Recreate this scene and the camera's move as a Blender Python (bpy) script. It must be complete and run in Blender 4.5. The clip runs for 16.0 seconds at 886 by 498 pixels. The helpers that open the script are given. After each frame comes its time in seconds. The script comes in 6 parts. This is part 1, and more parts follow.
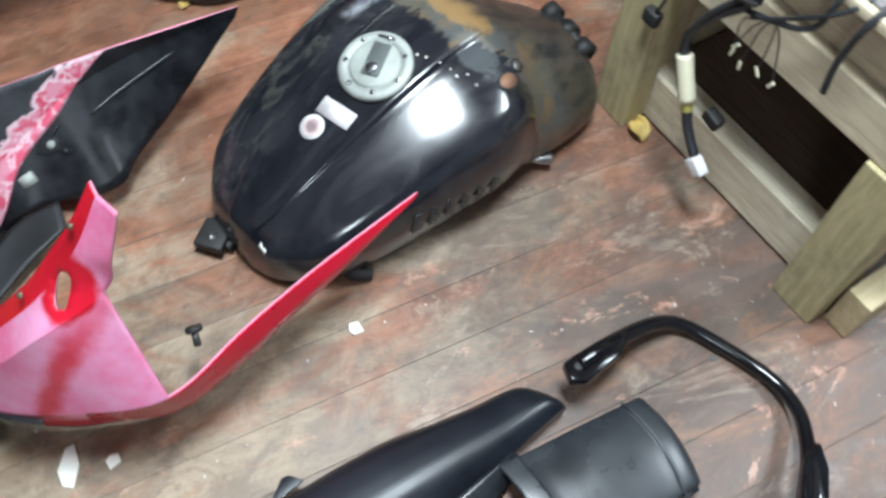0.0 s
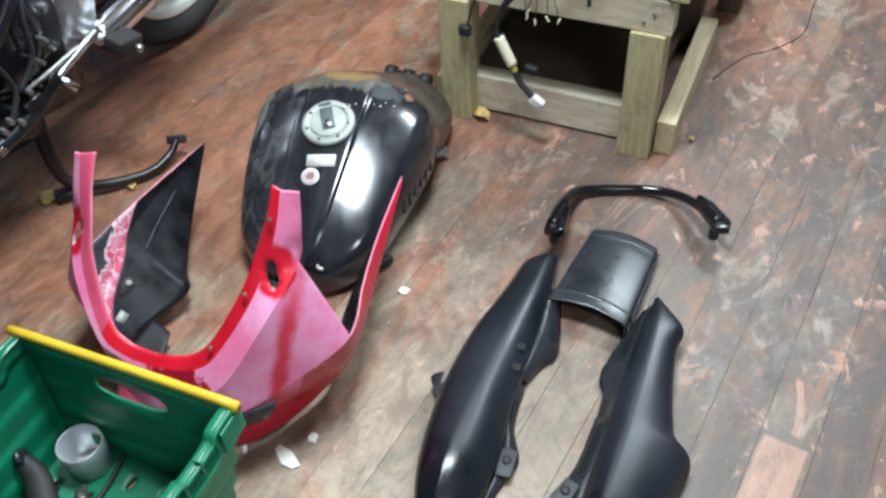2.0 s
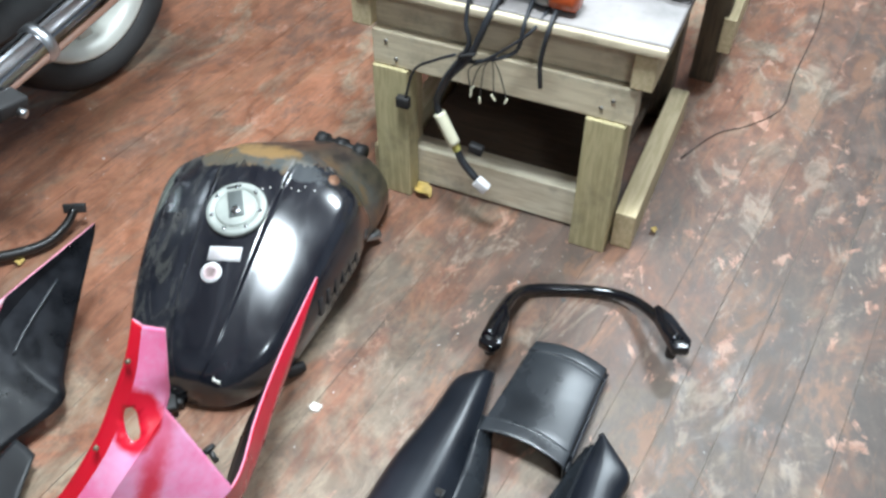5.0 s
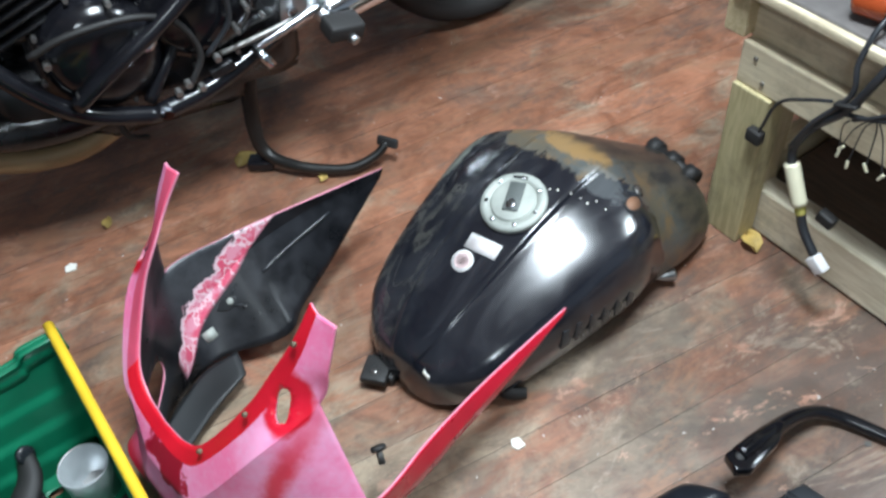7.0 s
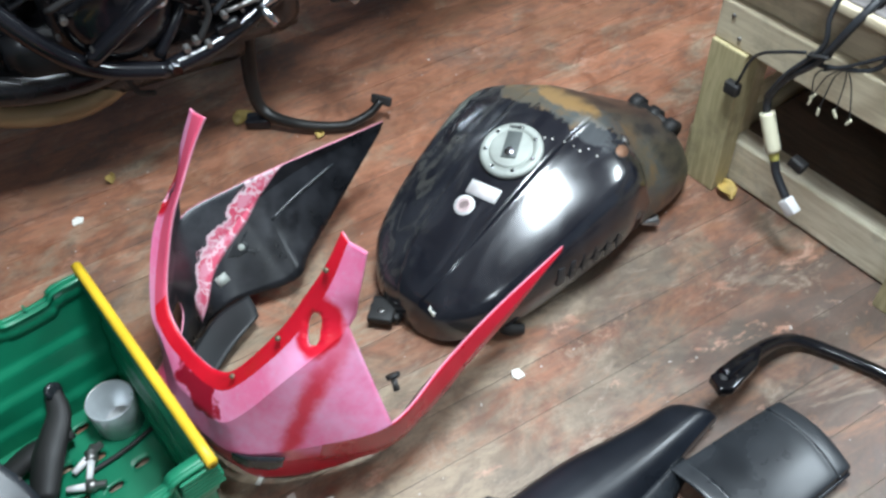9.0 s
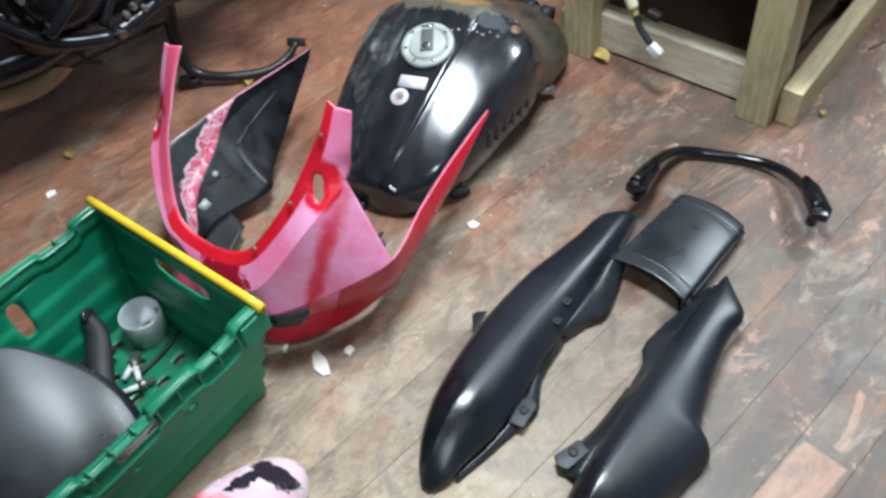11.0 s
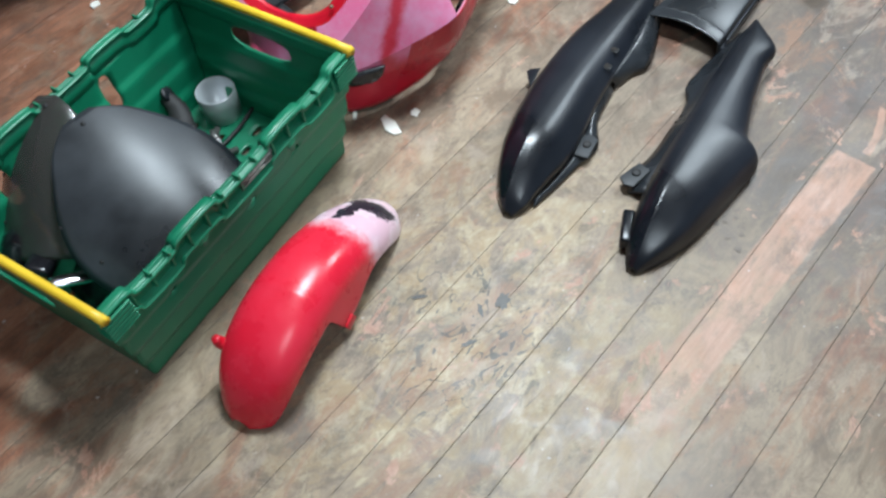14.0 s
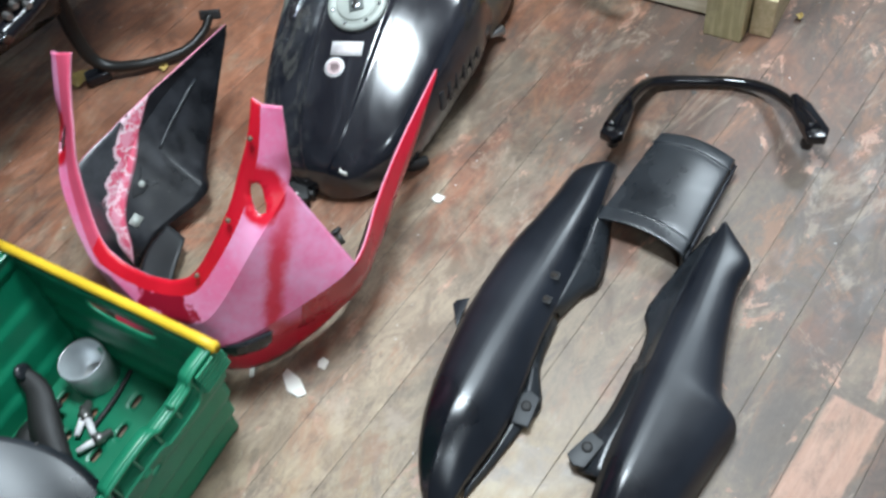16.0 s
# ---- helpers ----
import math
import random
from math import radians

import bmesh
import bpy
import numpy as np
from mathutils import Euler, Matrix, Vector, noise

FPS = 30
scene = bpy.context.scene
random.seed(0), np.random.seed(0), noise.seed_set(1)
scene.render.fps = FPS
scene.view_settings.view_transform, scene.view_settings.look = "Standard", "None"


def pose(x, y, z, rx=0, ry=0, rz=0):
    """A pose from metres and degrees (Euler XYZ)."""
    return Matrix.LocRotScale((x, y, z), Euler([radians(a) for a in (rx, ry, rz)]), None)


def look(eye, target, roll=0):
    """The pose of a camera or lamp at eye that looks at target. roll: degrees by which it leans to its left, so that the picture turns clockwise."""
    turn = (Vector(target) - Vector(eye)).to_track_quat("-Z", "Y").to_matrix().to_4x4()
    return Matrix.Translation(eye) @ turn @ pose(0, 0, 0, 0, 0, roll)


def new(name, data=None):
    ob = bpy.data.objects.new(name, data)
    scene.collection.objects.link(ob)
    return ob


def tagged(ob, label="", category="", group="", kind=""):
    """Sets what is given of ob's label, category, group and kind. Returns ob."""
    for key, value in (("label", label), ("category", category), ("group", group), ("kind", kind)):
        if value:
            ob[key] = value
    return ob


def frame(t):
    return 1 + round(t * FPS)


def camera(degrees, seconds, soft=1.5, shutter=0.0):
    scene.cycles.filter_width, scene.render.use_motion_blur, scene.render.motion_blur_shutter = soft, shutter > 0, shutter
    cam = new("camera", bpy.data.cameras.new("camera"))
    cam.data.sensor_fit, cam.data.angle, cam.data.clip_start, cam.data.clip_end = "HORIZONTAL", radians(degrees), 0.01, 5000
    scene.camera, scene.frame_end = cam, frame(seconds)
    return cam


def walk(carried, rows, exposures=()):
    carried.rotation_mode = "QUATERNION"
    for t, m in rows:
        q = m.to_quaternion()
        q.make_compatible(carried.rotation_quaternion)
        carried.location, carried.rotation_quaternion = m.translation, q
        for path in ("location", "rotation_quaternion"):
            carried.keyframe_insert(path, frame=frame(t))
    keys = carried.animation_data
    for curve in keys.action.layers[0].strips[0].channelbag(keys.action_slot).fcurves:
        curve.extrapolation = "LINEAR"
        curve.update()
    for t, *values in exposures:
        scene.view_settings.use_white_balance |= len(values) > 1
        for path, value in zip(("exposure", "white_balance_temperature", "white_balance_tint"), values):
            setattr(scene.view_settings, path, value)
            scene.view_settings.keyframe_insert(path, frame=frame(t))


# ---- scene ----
from mathutils.bvhtree import BVHTree

cam = camera(53.7, 16.0, 2.7, 0.35)
PATH = [
    (0, (0.062, -0.007, 1.14), (0.575, 0.884, -0.575), 4.4),
    (0.5, (-0.081, 0.025, 1.14), (0.723, 0.741, -0.545), 3.3),
    (1, (-0.372, 0.0, 1.207), (0.815, 0.65, -0.265), 2.5),
    (1.5, (-0.593, -0.082, 1.27), (0.648, 0.599, -0.143), -0.6),
    (2, (-0.702, -0.183, 1.288), (0.48, 0.582, -0.134), -3.5),
    (2.5, (-0.81, -0.249, 1.235), (0.399, 0.527, -0.156), -3.6),
    (3, (-0.915, -0.304, 1.312), (0.358, 0.512, 0.003), -3.1),
    (3.2, (-0.933, -0.322, 1.346), (0.352, 0.439, 0.016), -2.7),
    (5.3, (-0.325, -0.073, 1.249), (0.858, 0.679, -0.177), 0.3),
    (5.5, (-0.287, -0.053, 1.243), (0.824, 0.776, -0.199), -0.3),
    (6, (-0.169, -0.061, 1.21), (0.562, 1.121, -0.229), -3.1),
    (6.5, (-0.125, -0.078, 1.179), (0.444, 1.112, -0.325), -5.0),
    (7, (-0.11, -0.077, 1.189), (0.423, 1.173, -0.278), -6.4),
    (7.5, (-0.099, -0.086, 1.206), (0.487, 1.194, -0.214), -4.1),
    (8, (-0.116, -0.099, 1.196), (0.469, 1.135, -0.265), -4.6),
    (8.5, (-0.135, -0.108, 1.197), (0.437, 1.097, -0.293), -5.7),
    (8.7, (-0.166, -0.117, 1.204), (0.41, 1.077, -0.293), -4.7),
    (10.8, (-0.558, -0.302, 1.285), (0.264, 0.728, -0.221), -7.0),
    (11, (-0.553, -0.336, 1.281), (0.275, 0.675, -0.233), -7.1),
    (11.5, (-0.525, -0.41, 1.267), (0.314, 0.545, -0.278), -8.6),
    (12, (-0.525, -0.41, 1.248), (0.312, 0.464, -0.345), -8.0),
    (12.5, (-0.543, -0.407, 1.245), (0.269, 0.48, -0.354), -8.9),
    (13, (-0.616, -0.39, 1.243), (0.204, 0.503, -0.348), -7.3),
    (13.5, (-0.813, -0.365, 1.245), (0.023, 0.507, -0.349), -6.7),
    (14, (-0.929, -0.383, 1.225), (-0.139, 0.44, -0.418), -7.5),
    (14.5, (-0.911, -0.366, 1.259), (-0.036, 0.445, -0.346), -5.9),
    (15, (-0.792, -0.334, 1.249), (0.078, 0.481, -0.356), -6.3),
    (15.5, (-0.582, -0.285, 1.221), (0.221, 0.619, -0.373), -11.2),
    (16, (-0.426, -0.201, 1.214), (0.346, 0.667, -0.415), -13.7),
]
walk(cam, [(t, look(eye, target, roll)) for t, eye, target, roll in PATH], [(0.0, 0.05), (0.5, -0.06), (2.0, 0.03), (3.2, 0.10), (5.3, 0.22), (6.0, 0.02), (8.7, 0.06), (11.0, 0.0), (11.6, 0.09), (12.6, 0.04), (13.6, -0.10), (14.8, -0.06), (16.0, -0.06)])

# ---- light: a workshop lit by ceiling tubes ----
ROOM = (-2.6, 3.6, -2.3, 3.3, 2.7)
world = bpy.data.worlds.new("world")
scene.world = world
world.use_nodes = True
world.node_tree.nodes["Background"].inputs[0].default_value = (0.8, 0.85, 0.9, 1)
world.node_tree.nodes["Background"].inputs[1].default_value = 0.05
# first two tubes sit where reflections point; the third is an added unseen fill
TUBES = [((0.38, 0.45, 2.45), 0.62, 90, 96.0), ((2.30, 0.05, 2.45), 0.62, 90, 68.0), ((-1.10, -1.40, 2.45), 0.62, 90, 27.0)]


def tube_light(place, length, turn, watts):
    data = bpy.data.lights.new("tube_glow", "AREA")
    data.shape, data.size, data.size_y = "RECTANGLE", length, 0.46
    data.energy, data.color = watts, (0.79, 0.915, 1.0)
    lamp = new("tube_glow", data)
    lamp.matrix_world = pose(place[0], place[1], place[2] - 0.06, 0, 0, turn)


for place, length, turn, watts in TUBES:
    tube_light(place, length, turn, watts)


# ---- materials ----
class Nodes:
    """Short hand for a node tree."""

    def __init__(self, name):
        self.mat = bpy.data.materials.new(name)
        self.mat.use_nodes = True
        self.tree = self.mat.node_tree
        self.bsdf = self.tree.nodes["Principled BSDF"]
        self.coord = self.tree.nodes.new("ShaderNodeTexCoord")
        self.geo = self.tree.nodes.new("ShaderNodeNewGeometry")

    def link(self, a, b):
        self.tree.links.new(a, b)

    def put(self, socket, value):
        if isinstance(value, bpy.types.NodeSocket):
            self.link(value, socket)
        elif isinstance(value, tuple) and len(value) == 3 and socket.type == "RGBA":
            socket.default_value = (*value, 1)
        else:
            socket.default_value = value

    def noise(self, scale, detail=4, rough=0.55, vector=None, stretch=None, distort=0.0):
        n = self.tree.nodes.new("ShaderNodeTexNoise")
        n.inputs["Scale"].default_value = scale
        n.inputs["Detail"].default_value = detail
        n.inputs["Roughness"].default_value = rough
        n.inputs["Distortion"].default_value = distort
        vector = vector or self.coord.outputs["Object"]
        if stretch:
            m = self.tree.nodes.new("ShaderNodeMapping")
            m.inputs["Scale"].default_value = stretch
            self.link(vector, m.inputs[0])
            vector = m.outputs[0]
        self.link(vector, n.inputs["Vector"])
        return n.outputs["Fac"]

    def ramp(self, value, low, high, a=0.0, b=1.0):
        n = self.tree.nodes.new("ShaderNodeMapRange")
        n.interpolation_type = "SMOOTHSTEP"
        for s, v in zip(n.inputs, (value, low, high, a, b)):
            self.put(s, v)
        return n.outputs[0]

    def mix(self, fac, a, b):
        n = self.tree.nodes.new("ShaderNodeMix")
        n.data_type = "RGBA"
        self.put(n.inputs[0], fac)
        self.put(n.inputs[6], a)
        self.put(n.inputs[7], b)
        return n.outputs[2]

    def math(self, op, a, b=0.0, c=0.0):
        n = self.tree.nodes.new("ShaderNodeMath")
        n.operation = op
        for s, v in zip(n.inputs, (a, b, c)):
            self.put(s, v)
        return n.outputs[0]

    def xyz(self, vector=None):
        n = self.tree.nodes.new("ShaderNodeSeparateXYZ")
        self.link(vector or self.coord.outputs["Object"], n.inputs[0])
        return n.outputs

    def near(self, place, vector=None, scale=(1, 1, 1)):
        """How far a point is from a place, axis by axis scaled."""
        vector = vector or self.coord.outputs["Object"]
        s = self.tree.nodes.new("ShaderNodeVectorMath")
        s.operation = "SUBTRACT"
        self.link(vector, s.inputs[0])
        s.inputs[1].default_value = place
        m = self.tree.nodes.new("ShaderNodeVectorMath")
        m.operation = "MULTIPLY"
        self.link(s.outputs[0], m.inputs[0])
        m.inputs[1].default_value = scale
        d = self.tree.nodes.new("ShaderNodeVectorMath")
        d.operation = "LENGTH"
        self.link(m.outputs[0], d.inputs[0])
        return d.outputs["Value"]

    def bump(self, height, strength=0.3, distance=0.002):
        n = self.tree.nodes.new("ShaderNodeBump")
        n.inputs["Strength"].default_value = strength
        n.inputs["Distance"].default_value = distance
        self.link(height, n.inputs["Height"])
        self.link(n.outputs[0], self.bsdf.inputs["Normal"])

    def done(self, color=None, rough=None, metal=0.0, coat=0.0, ior=None):
        if color is not None:
            self.put(self.bsdf.inputs["Base Color"], color)
        if rough is not None:
            self.put(self.bsdf.inputs["Roughness"], rough)
        self.put(self.bsdf.inputs["Metallic"], metal)
        self.put(self.bsdf.inputs["Coat Weight"], coat)
        self.bsdf.inputs["Coat Roughness"].default_value = 0.08
        if ior:
            self.bsdf.inputs["IOR"].default_value = ior
        return self.mat


def simple(name, color, rough, metal=0.0, spread=0.25, scale=60, bump=0.0, coat=0.0, dust=0.0):
    """A surface of one colour with grain, smears and, if asked for, dust."""
    n = Nodes(name)
    big, fine = n.noise(scale * 0.12, 5), n.noise(scale, 4)
    dark = tuple(c * (1 - spread) for c in color)
    light = tuple(min(1, c * (1 + spread)) for c in color)
    c = n.mix(n.ramp(big, 0.3, 0.7), dark, light)
    c = n.mix(n.ramp(fine, 0.55, 0.8, 0, 0.3), c, dark)
    if dust:
        up = n.xyz(n.geo.outputs["Normal"])[2]
        c = n.mix(n.math("MULTIPLY", n.ramp(up, 0.2, 1.0, 0, dust), n.ramp(big, 0.35, 0.65, 0.2, 1)), c, (0.30, 0.27, 0.24))
    if bump:
        n.bump(fine, bump)
    return n.done(c, n.ramp(big, 0.25, 0.75, max(0.03, rough - 0.09), rough + 0.12), metal, coat)


def floor_material():
    n = Nodes("worn_painted_boards")
    pos = n.geo.outputs["Position"]
    info = n.tree.nodes.new("ShaderNodeObjectInfo")
    rnd = info.outputs["Random"]
    x, y, z = n.xyz(pos)
    grain = n.noise(14, 6, 0.65, pos, (0.8, 9, 1))
    fine = n.noise(150, 4, 0.7, pos, (0.5, 2.0, 1))
    blot = n.noise(4.2, 7, 0.66, pos, (0.8, 1.2, 1), 0.8)
    blot2 = n.noise(12, 7, 0.72, pos, (0.9, 1.3, 1), 0.9)
    speck = n.noise(34, 5, 0.7, pos, (0.8, 1.2, 1), 0.5)
    wood = n.mix(n.ramp(blot2, 0.35, 0.65), (0.225, 0.160, 0.110), (0.420, 0.325, 0.225))
    wood = n.mix(n.ramp(grain, 0.35, 0.7, 0, 0.35), wood, (0.20, 0.15, 0.11))
    red = n.mix(n.ramp(blot2, 0.32, 0.68), (0.225, 0.086, 0.046), (0.410, 0.175, 0.100))
    red = n.mix(n.ramp(grain, 0.40, 0.72, 0, 0.55), red, (0.150, 0.085, 0.058))
    # the paint is walked off where people stand, and thick towards the far side
    trod = n.ramp(n.near((-0.40, -0.02, 0), pos, (0.95, 1.05, 1)), 1.30, 0.15)
    bare = n.math("ADD", blot, n.math("MULTIPLY", trod, 0.26))
    bare = n.math("ADD", bare, n.math("MULTIPLY", n.math("SUBTRACT", rnd, 0.5), 0.06))
    c = n.mix(n.ramp(bare, 0.50, 0.66), red, wood)
    # ochre layer that shows where the boards are worn most
    pale = n.math("MULTIPLY", n.ramp(n.near((-0.46, 0.10, 0), pos, (0.9, 1.15, 1)), 0.55, 0.10), n.ramp(n.noise(9, 7, 0.74, pos, None, 1.2), 0.44, 0.54))
    c = n.mix(n.math("MULTIPLY", pale, 0.75), c, n.mix(n.ramp(speck, 0.35, 0.6), (0.600, 0.500, 0.330), (0.420, 0.290, 0.150)))
    # grey trodden film towards the open side
    film = n.math("MULTIPLY", n.ramp(y, 0.30, -0.20), n.ramp(x, -0.30, 0.25))
    film2 = n.math("MULTIPLY", n.ramp(n.near((0.72, 0.15, 0), pos, (0.8, 1.2, 1)), 0.75, 0.2), 0.85)
    film = n.math("MULTIPLY", n.math("MAXIMUM", film, film2), n.ramp(n.noise(6, 7, 0.74, pos, (0.6, 1.3, 1), 0.6), 0.36, 0.58, 0.50, 1.0))
    c = n.mix(film, c, n.mix(n.ramp(blot2, 0.3, 0.7), (0.082, 0.062, 0.052), (0.145, 0.112, 0.094)))
    grime = n.noise(3.1, 8, 0.72, pos, (0.9, 1.2, 1), 1.0)
    dirty = n.ramp(n.near((0.72, 0.40, 0), pos, (0.8, 1.1, 1)), 0.75, 0.1, 0, 0.09)
    c = n.mix(n.ramp(n.math("ADD", grime, dirty), 0.50, 0.66, 0, 0.58), c, (0.100, 0.080, 0.068))
    c = n.mix(n.ramp(n.noise(15, 6, 0.78, pos, (1, 1.6, 1), 0.6), 0.54, 0.68, 0, 0.50), c, (0.085, 0.064, 0.053))
    # blotches of bare timber, orange undercoat and ground-in dirt
    m1 = n.noise(6.5, 8, 0.76, pos, (0.55, 1.5, 1), 0.7)
    m2 = n.noise(7.5, 8, 0.76, pos, (0.65, 1.3, 1), 0.9)
    m3 = n.noise(10, 8, 0.78, pos, (0.8, 1.5, 1), 0.4)
    c = n.mix(n.ramp(m1, 0.52, 0.62, 0, 0.55), c, (0.330, 0.165, 0.095))
    c = n.mix(n.math("MULTIPLY", n.ramp(m2, 0.54, 0.64, 0, 0.50), n.ramp(y, 1.0, 0.4, 0.35, 1)), c, (0.440, 0.350, 0.270))
    c = n.mix(n.ramp(m3, 0.53, 0.63, 0, 0.46), c, (0.110, 0.085, 0.070))
    # fresh orange where the film has flaked
    near_side = n.ramp(y, 0.75, 0.25, 0.45, 1)
    flake = n.math("MULTIPLY", n.ramp(n.noise(11, 7, 0.74, pos, (0.8, 1.3, 1), 0.5), 0.585, 0.635), n.ramp(speck, 0.30, 0.42))
    c = n.mix(n.math("MULTIPLY", flake, n.math("MULTIPLY", near_side, 0.8)), c, n.mix(n.ramp(speck, 0.4, 0.6), (0.440, 0.220, 0.150), (0.560, 0.340, 0.250)))
    # an oblong with straight edges where a mat was glued, and a stroke beside it
    wob = n.math("MULTIPLY", n.math("SUBTRACT", speck, 0.5), 0.010)
    yy = n.math("ADD", n.math("ADD", y, wob), n.math("MULTIPLY", x, 0.04))
    oblong = n.math("MULTIPLY", n.math("MULTIPLY", n.ramp(yy, -0.256, -0.250), n.ramp(yy, -0.176, -0.184)), n.math("MULTIPLY", n.ramp(n.math("ADD", x, wob), 0.248, 0.242), n.ramp(n.math("ADD", x, n.math("MULTIPLY", blot, 0.5)), -0.28, 0.05)))
    bend = n.math("MULTIPLY", n.math("POWER", n.math("SUBTRACT", x, 0.26), 2.0), 1.6)
    arc = n.math("ABSOLUTE", n.math("ADD", n.math("SUBTRACT", y, bend), 0.236))
    stroke = n.math("MULTIPLY", n.ramp(n.math("ADD", arc, wob), 0.008, 0.005), n.math("MULTIPLY", n.ramp(x, 0.262, 0.268), n.ramp(x, 0.388, 0.380)))
    c = n.mix(n.math("MULTIPLY", n.math("MAXIMUM", oblong, stroke), n.ramp(m3, 0.62, 0.42, 0.25, 0.82)), c, n.mix(n.ramp(grain, 0.3, 0.7), (0.420, 0.225, 0.155), (0.520, 0.310, 0.225)))
    # dark spatter on the worn ochre
    spat = n.math("MULTIPLY", n.ramp(n.near((-0.43, 0.09, 0), pos, (1, 1, 1)), 0.17, 0.06), n.ramp(n.noise(17, 3, 0.5, pos, (1.0, 1.9, 1), 2.2), 0.600, 0.635))
    crack = n.math("ABSOLUTE", n.math("SUBTRACT", n.noise(13, 2, 0.4, pos, (0.8, 1.5, 1), 1.6), 0.5))
    crack = n.math("MULTIPLY", n.ramp(crack, 0.014, 0.006), n.math("MULTIPLY", n.ramp(n.near((-0.45, 0.10, 0), pos, (0.9, 1, 1)), 0.20, 0.10), n.ramp(blot2, 0.44, 0.54)))
    c = n.mix(n.math("MULTIPLY", n.math("MAXIMUM", spat, crack), 0.8), c, (0.075, 0.080, 0.078))
    c = n.mix(n.ramp(fine, 0.50, 0.8, 0, 0.30), c, (0.12, 0.095, 0.080))
    c = n.mix(n.ramp(n.noise(75, 2, 0.5, pos), 0.735, 0.76, 0, 0.7), c, (0.62, 0.58, 0.54))
    tone = n.ramp(rnd, 0, 1, 0.79, 1.02)
    m = n.tree.nodes.new("ShaderNodeVectorMath")
    m.operation = "SCALE"
    n.link(c, m.inputs[0])
    n.link(tone, m.inputs["Scale"])
    n.bump(n.math("ADD", n.math("MULTIPLY", grain, 0.5), n.math("MULTIPLY", fine, 0.5)), 0.25, 0.001)
    return n.done(m.outputs[0], n.ramp(blot2, 0.3, 0.7, 0.36, 0.60))


def timber(name, a, b, dirt=0.5):
    n = Nodes(name)
    grain = n.noise(9, 6, 0.6, None, (1.2, 12, 12), 0.7)
    fine = n.noise(60, 4, 0.7, None, (0.4, 3, 3))
    c = n.mix(n.ramp(grain, 0.3, 0.72), a, b)
    c = n.mix(n.ramp(n.noise(7, 6, 0.7), 0.5, 0.72, 0, dirt), c, (0.10, 0.085, 0.065))
    knot = n.noise(5.5, 1, 0.3, None, (1, 2, 2))
    c = n.mix(n.ramp(knot, 0.72, 0.76, 0, 0.7), c, (0.09, 0.05, 0.03))
    n.bump(n.math("ADD", grain, fine), 0.35, 0.0015)
    return n.done(c, 0.72)


def tank_paint():
    n = Nodes("scuffed_black_tank_paint")
    x, y, z = n.xyz()
    up = n.xyz(n.geo.outputs["Normal"])[2]
    smear = n.noise(7, 6, 0.65, None, (1, 2.2, 1), 1.2)
    fine = n.noise(38, 5, 0.7)
    base = n.mix(n.ramp(smear, 0.35, 0.75), (0.008, 0.0088, 0.013), (0.026, 0.027, 0.033))
    # dusty scuffs on the near flat and the far flank
    scuff = n.math("MULTIPLY", n.ramp(n.noise(11, 6, 0.72, None, (0.8, 2.6, 1), 1.5), 0.46, 0.66), n.ramp(y, -0.02, 0.12))
    base = n.mix(n.math("MULTIPLY", scuff, 0.50), base, (0.098, 0.094, 0.080))
    # filler and bare primer round the head end, further back along the middle
    edge = n.math("ADD", x, n.math("MULTIPLY", n.math("SUBTRACT", smear, 0.5), 0.14))
    middle = n.math("MULTIPLY", n.ramp(y, -0.105, -0.035), n.ramp(y, 0.15, 0.09))
    edge = n.math("ADD", edge, n.math("MULTIPLY", middle, 0.062))
    bare = n.ramp(edge, 0.408, 0.426)
    tan = n.mix(n.ramp(n.noise(9, 5, 0.7), 0.40, 0.56), (0.15, 0.092, 0.040), (0.085, 0.074, 0.054))
    grey = n.mix(n.ramp(n.noise(16, 5, 0.7), 0.46, 0.60), tan, (0.066, 0.073, 0.071))
    ochre = n.ramp(n.math("ADD", n.near((0.420, 0.000, 0.23), None, (1.3, 0.7, 0.3)), n.math("MULTIPLY", n.math("SUBTRACT", fine, 0.5), 0.05)), 0.052, 0.038)
    grey = n.mix(n.math("MULTIPLY", ochre, 0.8), grey, (0.27, 0.155, 0.055))
    low = n.ramp(edge, 0.470, 0.520)
    grey = n.mix(low, grey, n.mix(n.ramp(n.noise(26, 5, 0.7, None, (0.5, 1.6, 1)), 0.42, 0.60), (0.018, 0.017, 0.015), (0.058, 0.047, 0.033)))
    c = n.mix(n.math("MULTIPLY", bare, n.ramp(n.noise(14, 6, 0.75), 0.34, 0.46, 0.25, 1)), base, grey)
    # grey-green scrape along the far shoulder, pale scuffs beside the rim
    scrape = n.ramp(n.math("ADD", n.near((0.335, 0.168, 0.17), None, (0.42, 1.9, 1.0)), n.math("MULTIPLY", n.math("SUBTRACT", fine, 0.5), 0.03)), 0.040, 0.034)
    c = n.mix(n.math("MULTIPLY", scrape, 0.8), c, (0.150, 0.160, 0.140))
    pale = n.ramp(n.math("ADD", n.near((0.385, -0.085, 0.22), None, (1.0, 0.8, 0.6)), n.math("MULTIPLY", n.math("SUBTRACT", fine, 0.5), 0.07)), 0.036, 0.022)
    c = n.mix(n.math("MULTIPLY", pale, 0.30), c, (0.190, 0.205, 0.210))
    rough = n.math("ADD", n.ramp(smear, 0.3, 0.7, 0.15, 0.23), n.math("MULTIPLY", n.math("MAXIMUM", bare, scuff), 0.24))
    n.bump(fine, 0.05, 0.001)
    return n.done(c, rough, 0.0, 0.3, 1.65)


